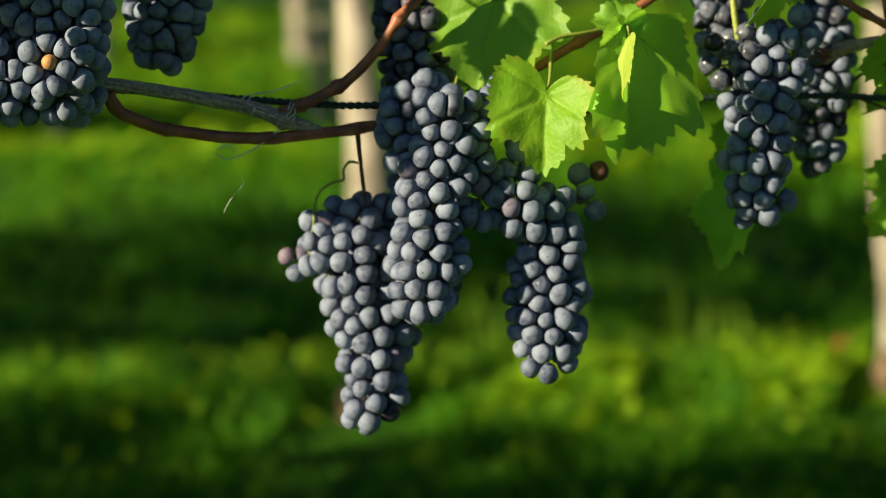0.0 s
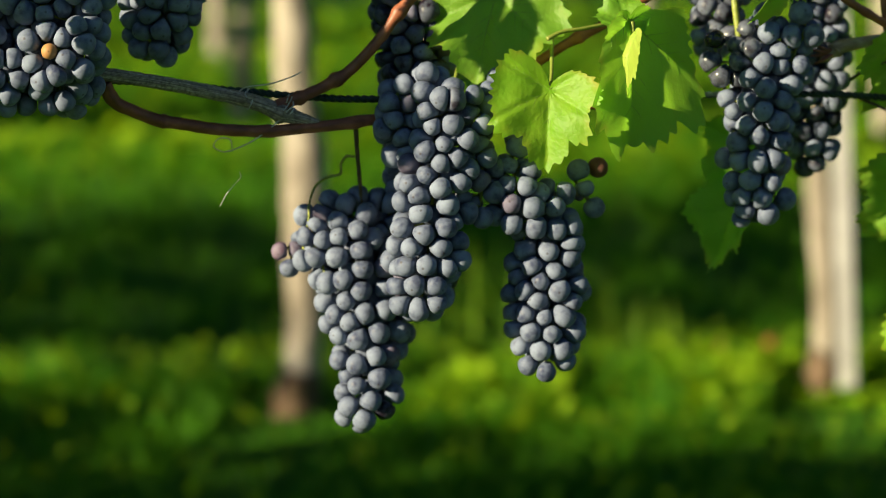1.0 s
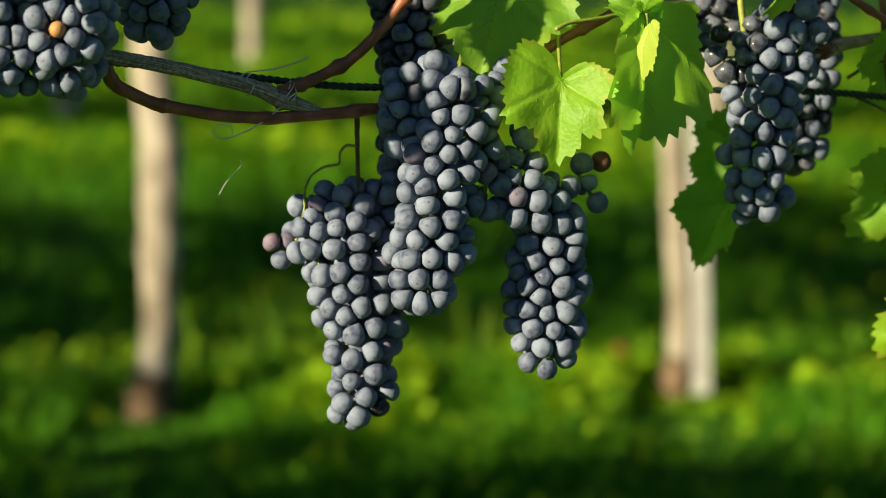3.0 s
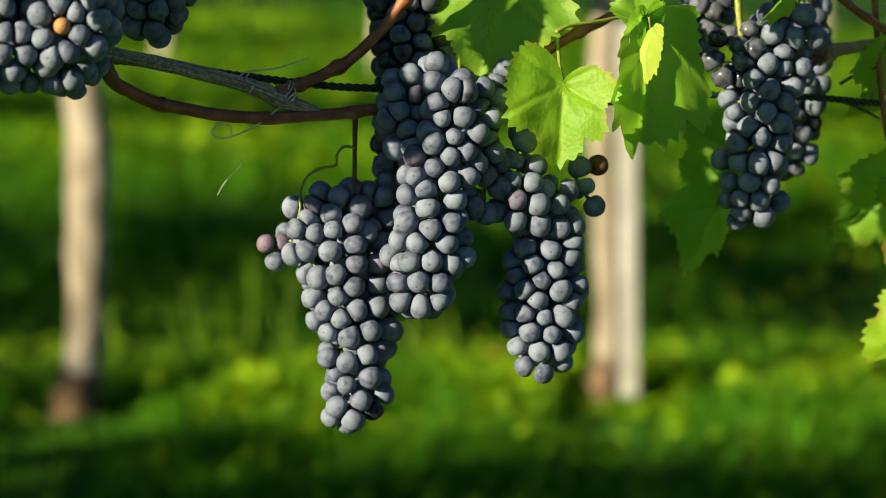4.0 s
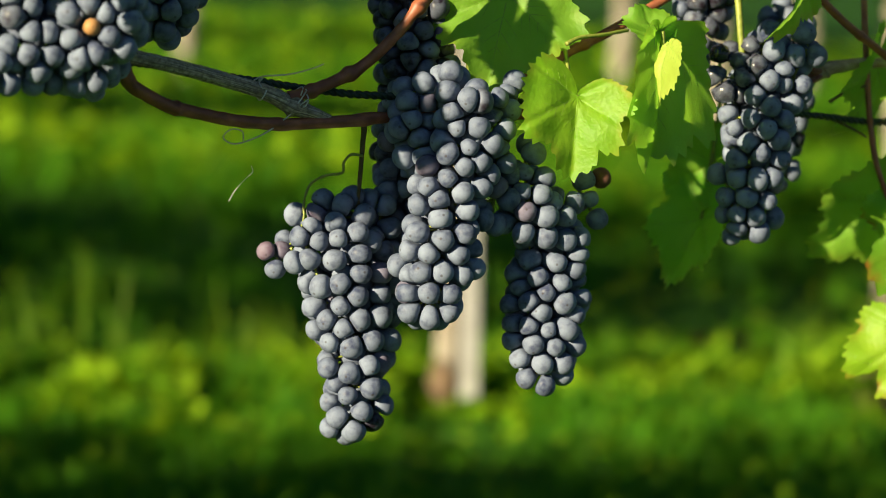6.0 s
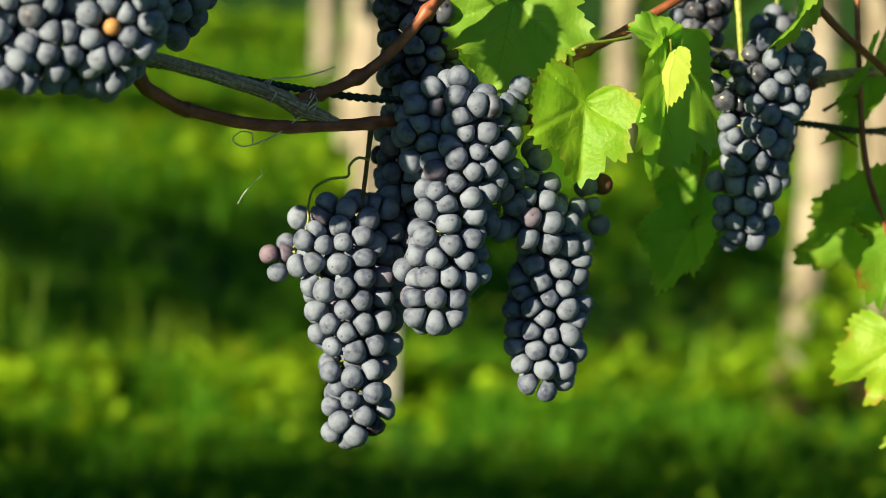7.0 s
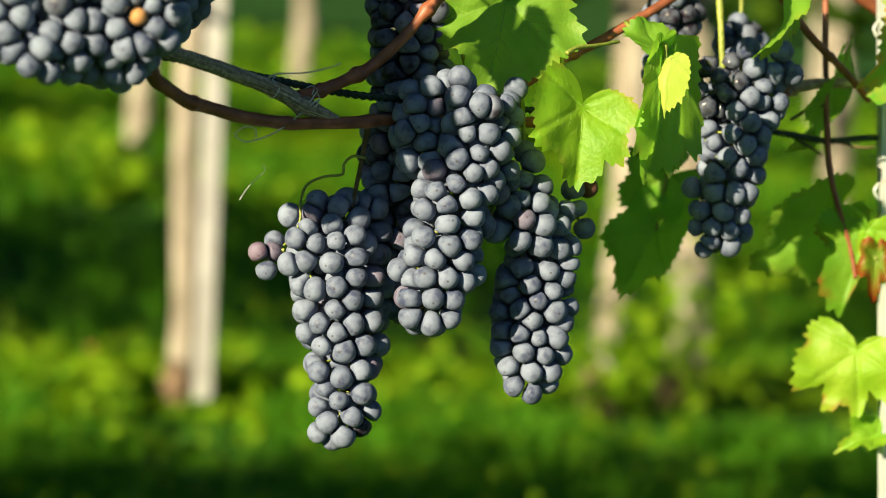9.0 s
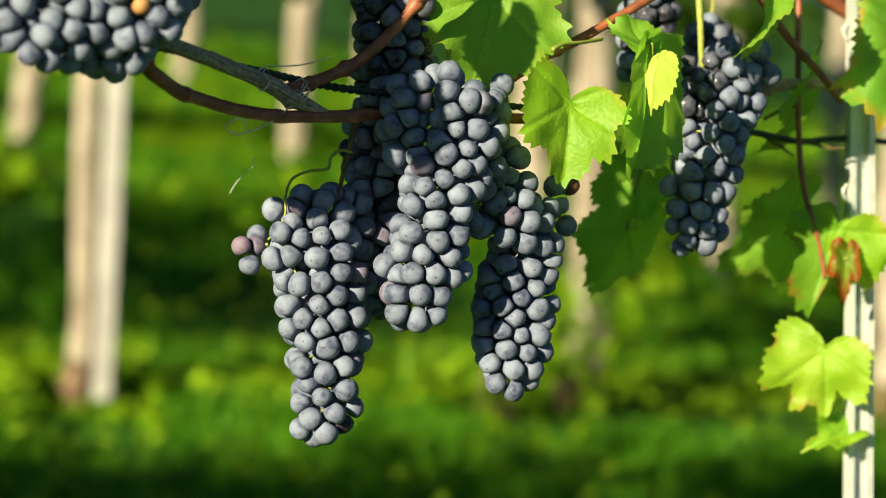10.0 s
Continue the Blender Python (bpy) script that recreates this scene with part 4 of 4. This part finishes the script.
grape_cluster("large ripe blue-grey grape cluster with broad shoulders", [(0.026, 0.078, 0.915), (0.026, 0.064, 0.884), (0.024, 0.022, 0.850)],
              [((0.008, 0.008, 0.857, 0.013), (0.022, 0.006, 0.837, 0.022)), ((0.022, 0.006, 0.837, 0.022), (0.022, 0.008, 0.815, 0.023)), ((0.022, 0.008, 0.815, 0.023), (0.010, 0.014, 0.781, 0.025)),
               ((0.010, 0.014, 0.781, 0.025), (0.005, 0.018, 0.744, 0.027)), ((0.005, 0.018, 0.744, 0.027), (0.001, 0.020, 0.712, 0.022)), ((-0.013, 0.014, 0.849, 0.013), (-0.015, 0.018, 0.828, 0.016)),
               ((-0.015, 0.018, 0.828, 0.016), (-0.010, 0.026, 0.808, 0.014)), ((0.044, 0.022, 0.842, 0.014), (0.043, 0.012, 0.820, 0.013)), ((0.043, 0.012, 0.820, 0.013), (0.043, 0.024, 0.789, 0.014)),
               ((0.043, 0.024, 0.789, 0.014), (0.040, 0.026, 0.768, 0.013))],
              facing=[(-7, 853), (10, 860), (8, 847), (21, 842), (29, 841), (11, 834), (14, 824), (28, 824), (41, 844), (46, 824), (22, 811), (37, 814), (5, 815), (9, 807), (-6, 806), (-4, 799),
                      (19, 799), (9, 791), (36, 794), (48, 802), (18, 782), (31, 786), (42, 787), (51, 779), (-3, 785), (-17, 841), (-4, 841), (-15, 830), (-3, 829), (-22, 825), (-9, 818), (55, 857),
                      (-18, 806), (3, 777), (-9, 774), (4, 765), (22, 770), (-10, 755), (6, 751), (20, 755), (33, 765), (16, 742), (-14, 744), (-3, 742), (-21, 734), (-7, 730), (6, 730), (19, 728),
                      (-15, 716), (-2, 717), (12, 716), (-14, 704), (-1, 700), (11, 704), (27, 733)],
              seed=4, odd=[("dark", (0.029, -0.012, 0.841), 0.008), ("plum", (0.042, 0.016, 0.787), 0.006), ("plum", (-0.006, 0.0, 0.806), 0.006), ("plum", (-0.004, 0.0, 0.841), 0.006)])
grape_cluster("long ripe blue-grey grape cluster partly in shade", [(0.062, 0.05, 0.862), (0.066, 0.05, 0.845), (0.068, 0.046, 0.80)],
              [((0.063, 0.034, 0.810, 0.013), (0.064, 0.034, 0.786, 0.017)), ((0.064, 0.034, 0.786, 0.017), (0.068, 0.036, 0.769, 0.020)), ((0.068, 0.036, 0.769, 0.020), (0.090, 0.048, 0.765, 0.018)),
               ((0.090, 0.048, 0.765, 0.018), (0.084, 0.058, 0.740, 0.024)), ((0.084, 0.058, 0.740, 0.024), (0.082, 0.064, 0.709, 0.029)), ((0.082, 0.064, 0.709, 0.029), (0.079, 0.062, 0.678, 0.024)),
               ((0.079, 0.062, 0.678, 0.024), (0.078, 0.056, 0.663, 0.015)), ((0.054, 0.040, 0.767, 0.014), (0.067, 0.045, 0.757, 0.014)), ((0.114, 0.062, 0.769, 0.009), (0.101, 0.060, 0.790, 0.009))],
              facing=[(68, 809), (62, 797), (75, 793), (73, 782), (63, 771), (77, 768), (91, 768), (50, 764), (62, 757), (106, 793), (116, 767), (97, 777), (78, 754), (92, 752), (101, 753), (100, 743),
                      (86, 737), (69, 738), (99, 733), (61, 729), (74, 727), (63, 720), (89, 723), (80, 717), (57, 708), (69, 710), (104, 713), (92, 710), (76, 703), (100, 702), (81, 691), (94, 692),
                      (59, 695), (69, 694), (72, 682), (86, 680), (100, 681), (59, 684), (64, 672), (78, 669), (92, 669), (69, 659), (93, 661), (80, 654)],
              seed=6, loose=[("russet", (0.1188, 0.066, 0.7950), 1.02), ("pink", (0.1060, 0.062, 0.7760), 0.6)])
grape_cluster("shaded purple-black grape cluster hanging behind the wire", [(-0.01, 0.05, 0.97), (-0.012, 0.055, 0.95), (-0.013, 0.06, 0.93)],
              [((-0.012, 0.066, 0.915, 0.028), (-0.008, 0.070, 0.870, 0.028)), ((-0.008, 0.070, 0.870, 0.028), (-0.012, 0.085, 0.800, 0.026)), ((-0.012, 0.085, 0.800, 0.026), (-0.006, 0.085, 0.715, 0.020))],
              seed=8, mixture=(("blue", 0.25), ("plum", 0.35), ("dark", 0.40)))
grape_cluster("ripe grape cluster, its upper berries shrivelled, beside the cut stub", [(0.2150, 0.0850, 0.9510), (0.2160, 0.0800, 0.9160), (0.2190, 0.0800, 0.8810)],
              [((0.236, 0.086, 0.897, 0.013), (0.233, 0.086, 0.871, 0.023)), ((0.233, 0.086, 0.871, 0.023), (0.233, 0.090, 0.838, 0.027)), ((0.233, 0.090, 0.838, 0.027), (0.230, 0.092, 0.807, 0.023)),
               ((0.230, 0.092, 0.807, 0.023), (0.229, 0.098, 0.778, 0.018)), ((0.229, 0.098, 0.778, 0.018), (0.225, 0.100, 0.762, 0.012)), ((0.201, 0.076, 0.882, 0.009), (0.207, 0.082, 0.854, 0.010)),
               ((0.207, 0.082, 0.854, 0.010), (0.212, 0.086, 0.819, 0.010)), ((0.265, 0.080, 0.887, 0.013), (0.256, 0.082, 0.869, 0.014)), ((0.256, 0.082, 0.869, 0.014), (0.253, 0.090, 0.842, 0.013)),
               ((0.217, 0.098, 0.784, 0.013), (0.216, 0.098, 0.776, 0.011))],
              facing=[(238, 899), (262, 898), (240, 885), (255, 882), (270, 882), (247, 872), (227, 874), (220, 866), (247, 862), (261, 862), (236, 846), (254, 849), (224, 838), (234, 831), (248, 838),
                      (244, 824), (223, 821), (210, 841), (214, 832), (231, 814), (246, 810), (216, 810), (218, 797), (230, 796), (241, 798), (224, 784), (239, 781), (231, 771), (219, 773), (220, 763),
                      (235, 760), (217, 757), (247, 770), (224, 889), (213, 886), (202, 882), (199, 867), (206, 857), (207, 800), (212, 783)],
              seed=19, stem_size=1.6, odd=[("shrivelled", (0.205, 0.072, 0.874), 0.027), ("shrivelled", (0.220, 0.066, 0.866), 0.006)])
grape_cluster("dark grape cluster in the shade of its neighbour", [(0.275, 0.20, 0.965), (0.276, 0.20, 0.945), (0.276, 0.20, 0.92)],
              [((0.276, 0.200, 0.915, 0.022), (0.274, 0.200, 0.855, 0.024)), ((0.274, 0.200, 0.855, 0.024), (0.268, 0.200, 0.808, 0.020))], seed=10, mixture=(("blue", 0.6), ("dark", 0.4)))
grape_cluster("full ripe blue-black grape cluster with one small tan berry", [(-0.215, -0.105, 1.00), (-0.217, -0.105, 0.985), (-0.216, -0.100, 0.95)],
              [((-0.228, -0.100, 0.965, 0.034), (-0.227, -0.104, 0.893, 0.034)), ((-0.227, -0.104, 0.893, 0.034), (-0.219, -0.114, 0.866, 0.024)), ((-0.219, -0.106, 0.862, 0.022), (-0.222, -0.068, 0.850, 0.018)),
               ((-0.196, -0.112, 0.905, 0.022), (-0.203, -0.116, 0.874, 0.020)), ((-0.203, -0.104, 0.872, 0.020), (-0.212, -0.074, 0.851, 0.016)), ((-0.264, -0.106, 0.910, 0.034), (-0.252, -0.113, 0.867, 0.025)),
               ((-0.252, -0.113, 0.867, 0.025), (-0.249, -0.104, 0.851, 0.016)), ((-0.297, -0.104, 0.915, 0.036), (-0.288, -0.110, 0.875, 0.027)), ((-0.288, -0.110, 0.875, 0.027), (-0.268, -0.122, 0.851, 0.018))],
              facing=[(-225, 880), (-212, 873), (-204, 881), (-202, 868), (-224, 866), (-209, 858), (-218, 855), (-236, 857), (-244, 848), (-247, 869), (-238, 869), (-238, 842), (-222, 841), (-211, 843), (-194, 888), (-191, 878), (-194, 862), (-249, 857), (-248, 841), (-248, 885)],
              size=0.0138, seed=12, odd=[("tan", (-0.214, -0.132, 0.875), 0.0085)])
grape_cluster("ripe grape cluster above the bowed cane", [(-0.18, 0.0, 0.99), (-0.18, 0.0, 0.97), (-0.18, 0.0, 0.955)],
              [((-0.172, 0.0, 0.945, 0.036), (-0.178, 0.002, 0.898, 0.024))], seed=13)
grape_cluster("small dark grape cluster behind the leaves", [(0.205, 0.15, 0.975), (0.205, 0.15, 0.955), (0.205, 0.15, 0.935)],
              [((0.206, 0.150, 0.930, 0.022), (0.198, 0.150, 0.888, 0.017))], seed=14, mixture=(("blue", 0.6), ("dark", 0.4)))

# ---- leaves ----
grape_leaf("bright green vine leaf with a serrated edge, sunlit", (0.0934, 0.000, 0.8460), (-0.06, -0.14, -0.99), (0.05, -0.97, 0.15), 0.053, (0.0905, 0.05, 0.886), fold=0.48, droop=0.10, wave=0.08, mat=leaf_yellow, seed=2,
           profile=([(0, 0.98), (4, 1.02), (16, 0.86), (27, 0.70), (40, 0.82), (47, 0.90), (63, 0.78), (83, 0.72), (110, 0.70), (134, 0.66), (152, 0.40), (170, 0.07), (180, 0.05)],
                    [(0, 0.98), (13, 0.94), (23, 0.74), (36, 0.88), (50, 0.70), (61, 0.57), (72, 0.70), (92, 0.64), (113, 0.48), (130, 0.35), (148, 0.15), (170, 0.06), (180, 0.05)]))
grape_leaf("broad green vine leaf partly shaded by a leaf above", (0.0518, 0.046, 0.9185), (-0.22, -0.16, -0.96), (-0.05, -0.97, 0.2), 0.071, (0.056, 0.08, 0.955), fold=0.10, droop=0.05, wave=0.12, seed=3,
           profile=([(0, 1.0), (6, 0.96), (25, 0.72), (41, 0.82), (57, 0.76), (75, 0.62), (100, 0.66), (125, 0.62), (150, 0.45), (172, 0.2), (180, 0.08)],
                    [(0, 1.0), (16, 0.82), (24, 0.80), (38, 0.84), (58, 0.74), (70, 0.82), (81, 0.80), (95, 0.62), (115, 0.66), (140, 0.55), (172, 0.2), (180, 0.08)]))
grape_leaf("broad green vine leaf hanging with its margin folded over", (0.1500, 0.004, 0.890), (-0.03, 0.04, -0.99), (0.68, -0.73, 0.05), 0.088, (0.146, 0.08, 0.912), fold=0.02, droop=0.0, wave=0.025, seed=5,
           profile=([(0, 0.94), (10, 1.05), (14, 0.88), (22, 0.89), (31, 0.71), (36, 0.54), (60, 0.30), (100, 0.16), (150, 0.10), (180, 0.05)],
                    [(0, 0.94), (6, 0.95), (17, 0.96), (31, 0.90), (42, 1.08), (51, 0.88), (66, 0.61), (85, 0.54), (102, 0.52), (112, 0.25), (180, 0.05)]))
grape_leaf("pale folded lobe of a vine leaf, brightly lit", (0.1515, -0.006, 0.881), (-0.36, -0.18, -0.92), (-0.88, -0.44, 0.25), 0.038, (0.150, 0.004, 0.890), fold=0.05, wave=0.06, mat=leaf_under, seed=21,
           profile=([(0, 1.0), (10, 0.62), (30, 0.28), (90, 0.10), (180, 0.04)], [(0, 1.0), (15, 0.95), (35, 0.86), (55, 0.72), (80, 0.48), (110, 0.20), (180, 0.04)]))
grape_leaf("small serrated upper lobe of a vine leaf", (0.1520, 0.008, 0.884), (-0.42, 0.42, 0.86), (0.25, -0.85, 0.55), 0.033, (0.150, 0.004, 0.890), fold=0.1, wave=0.12, seed=22,
           profile=([(0, 1.0), (20, 0.92), (40, 0.66), (70, 0.36), (110, 0.15), (180, 0.05)], [(0, 1.0), (20, 0.98), (45, 0.88), (70, 0.55), (110, 0.18), (180, 0.05)]))
grape_leaf("small green vine leaf above the grapes", (0.250, 0.045, 0.940), (-0.05, -0.2, -0.97), (0.92, -0.38, 0.0), 0.050, (0.25, 0.08, 0.96), fold=0.5, wave=0.1, seed=6)
grape_leaf("shaded dark green vine leaf hanging behind the grapes", (0.222, 0.195, 0.812), (-0.80, 0.1, -0.45), (-0.1, -0.95, 0.1), 0.042, (0.225, 0.19, 0.86), fold=0.2, wave=0.1, seed=7)
grape_leaf("shaded drooping vine leaf with a brown tip", (0.213, 0.195, 0.770), (-0.50, 0.0, -0.86), (-0.5, -0.8, 0.1), 0.056, (0.222, 0.19, 0.83), fold=0.4, wave=0.1, seed=8, asym=(0.7, 0.7))
grape_leaf("shaded green vine leaf behind the wire", (0.335, 0.155, 0.885), (-0.25, 0.05, -0.96), (0.85, -0.5, 0.0), 0.056, (0.35, 0.16, 0.92), fold=0.15, wave=0.1, seed=9)
grape_leaf("green vine leaf with reddened edges", (0.3590, 0.142, 0.7765), (-0.25, 0.07, -0.96), (-0.42, -0.88, 0.12), 0.068, (0.3780, 0.1600, 0.7900), fold=0.16, wave=0.10, mat=leaf_red, seed=10,
           profile=([(0, 1.0), (12, 0.90), (21, 0.82), (40, 0.44), (55, 0.46), (70, 0.54), (90, 0.50), (115, 0.40), (150, 0.20), (180, 0.05)], [(0, 1.0), (4, 0.72), (12, 0.40), (25, 0.25), (60, 0.12), (120, 0.10), (180, 0.05)]))
grape_leaf("yellow-green lobed vine leaf across the steel post", (0.3605, 0.140, 0.7760), (0.52, -0.15, -0.84), (-0.40, -0.88, 0.2), 0.050, (0.3780, 0.1600, 0.7900), fold=0.15, wave=0.12, mat=leaf_yellow, seed=31,
           profile=([(0, 1.0), (12, 0.82), (25, 0.70), (40, 0.45), (90, 0.16), (180, 0.05)], [(0, 1.0), (20, 0.88), (32, 0.96), (60, 0.72), (85, 0.58), (110, 0.22), (180, 0.05)]))
grape_leaf("small vine leaf turned crimson along its edge", (0.3640, 0.1330, 0.7550), (-0.10, -0.20, -0.97), (-0.35, -0.9, 0.2), 0.030, (0.3780, 0.1600, 0.7810), fold=0.35, wave=0.2, mat=leaf_crimson, seed=32, asym=(0.65, 0.5), lobe=1.0, rim_at=0.45)
grape_leaf("yellow-green vine leaf with brown-red tips, sunlit", (0.3620, 0.1560, 0.6855), (0.02, -0.10, -0.99), (-0.42, -0.88, 0.20), 0.057, (0.405, 0.18, 0.700), fold=0.12, wave=0.10, mat=leaf_tipped, seed=11,
           profile=([(0, 0.90), (10, 0.76), (17, 0.72), (29, 0.93), (47, 0.58), (59, 1.0), (72, 0.86), (86, 0.80), (100, 0.66), (119, 0.72), (139, 0.61), (156, 0.28), (180, 0.05)],
                    [(0, 0.90), (6, 0.74), (14, 0.52), (32, 0.86), (53, 0.72), (70, 0.60), (84, 0.62), (117, 0.40), (150, 0.12), (180, 0.05)]))
grape_leaf("small yellow-green vine leaf by the post", (0.3860, 0.1700, 0.6210), (-0.92, -0.1, -0.25), (-0.2, -0.75, 0.6), 0.032, (0.4010, 0.1800, 0.6250), fold=0.5, wave=0.16, mat=leaf_yellow, seed=12, asym=(0.7, 0.7), lobe=1.0)
grape_leaf("green vine leaf with a yellow and orange edge beside the post", (0.3907, 0.100, 0.9224), (-0.82, -0.05, -0.57), (-0.25, -0.95, 0.15), 0.073, (0.415, 0.14, 0.950), fold=0.12, droop=0.05, wave=0.12, mat=leaf_edged, seed=13,
           profile=([(0, 1.0), (3, 0.78), (17, 0.63), (43, 0.56), (70, 0.62), (97, 0.69), (130, 0.60), (180, 0.10)],
                    [(0, 1.0), (5, 0.86), (11, 1.03), (18, 0.98), (29, 1.07), (34, 1.10), (41, 0.98), (53, 0.80), (100, 0.50), (180, 0.10)]))
grape_leaf("dark green vine leaf in the shade by the post", (0.355, 0.21, 0.785), (-0.7, 0.1, -0.65), (0.5, -0.8, -0.2), 0.066, (0.375, 0.21, 0.81), fold=0.25, wave=0.1, seed=14)
grape_leaf("yellow-green vine leaf beside the near grapes", (-0.335, -0.205, 0.970), (0.25, -0.1, -0.95), (-0.6, -0.75, 0.2), 0.060, (-0.30, -0.14, 0.99), fold=0.2, wave=0.12, mat=leaf_yellow, seed=17)
# Four leaves out of view, added to shade grapes, a leaf, canes and the post.
grape_leaf("unseen green vine leaf added above to cast shade", (-0.307, -0.250, 0.944), (0.10, 0.0, -0.97), (-0.70, -0.65, 0.2), 0.046, (-0.32, -0.19, 1.00), fold=0.1, wave=0.1, seed=16, asym=(0.5, 0.5), lobe=0.3)
grape_leaf("unseen green vine leaf added above to cast shade", (-0.366, -0.250, 1.006), (0.10, 0.0, -0.97), (-0.70, -0.65, 0.2), 0.046, (-0.354, -0.19, 1.03), fold=0.1, wave=0.1, seed=18, asym=(0.7, 0.7), lobe=0.3)
grape_leaf("unseen green vine leaf added above to cast shade", (0.110, -0.050, 0.982), (0.10, 0.0, -0.99), (-0.65, -0.65, 0.3), 0.057, (0.12, 0.03, 1.03), fold=0.1, wave=0.1, seed=19, asym=(0.6, 0.6), lobe=0.3)
grape_leaf("unseen green vine leaf added above to cast shade", (-0.148, -0.130, 0.968), (0.10, 0.0, -0.99), (-0.65, -0.65, 0.3), 0.050, (-0.14, -0.07, 1.02), fold=0.1, wave=0.1, seed=15, asym=(0.48, 0.48), lobe=0.3)

# ---- post and vine at the row's end ----
def channel_post(base, top, wide, deep, label):
    """A folded steel section: web, two flanges and their lips, with punched hooks."""
    b, t = Vector(base), Vector(top)
    ob = tagged(thing("steel_post", b), label, "post", "row posts")
    w, d, k = wide / 2, deep, 0.0018
    prof = [(w, -d), (w, 0), (-w, 0), (-w, -d), (-w + 0.005, -d), (-w + 0.005, k - d), (k - w, k - d), (k - w, -k), (w - k, -k), (w - k, k - d), (w - 0.005, k - d), (w - 0.005, -d)]
    verts = [Vector((x, y, 0)) + (t - b) * s for s in np.linspace(0, 1, 9) for x, y in prof]
    m = len(prof)
    faces = [(i * m + j, i * m + (j + 1) % m, (i + 1) * m + (j + 1) % m, (i + 1) * m + j) for i in range(8) for j in range(m)]
    part("section", mesh_of("section", verts, faces, metal_mat, smooth=False), ob)
    for s in np.arange(0.30, 0.95, 0.06):
        at = (t - b) * s + Vector((-w - 0.001, -0.006, 0))
        part("hook", tube("hook", [at + Vector((0, 0, -0.008)), at + Vector((-0.004, 0, 0)), at + Vector((0, 0, 0.006))], [0.0012], metal_mat, 6, 4), ob)


channel_post((0.4425, 0.178, -0.30), (0.3520, 0.178, 1.75), 0.021, 0.009, "galvanised steel row post with hooked edges")
vt = tagged(thing("grapevine", (0.522, 0.240, ground_z(0.522, 0.240) - 0.03)), "old vine trunk with shaggy brown bark beside the steel post", "grapevine", "old vines")
part("trunk", tube("trunk", [(0, 0, 0), (-0.01, 0.0, 0.3), (-0.02, 0.0, 0.7), (-0.012, 0.01, 1.0), (0.03, 0.02, 1.2), (0.02, 0.02, 1.5)], [0.034, 0.032, 0.030, 0.030, 0.026], near_bark, 20, 12, 0.16, 28, ridges=7), vt)
strip_rng = random.Random(8)
for i in range(9):
    turn, low = strip_rng.uniform(2.6, 5.6), strip_rng.uniform(0.35, 1.05)
    ring = [(math.cos(turn + k * 0.10) * 0.033 - 0.018, math.sin(turn + k * 0.10) * 0.033, low + k * 0.09) for k in range(4)]
    part("bark_strip", tube("bark_strip", ring, [0.0020, 0.0042, 0.0036, 0.0012], near_bark, 7, 5, 0.2, 90), vt, "loose peeling strip of bark")
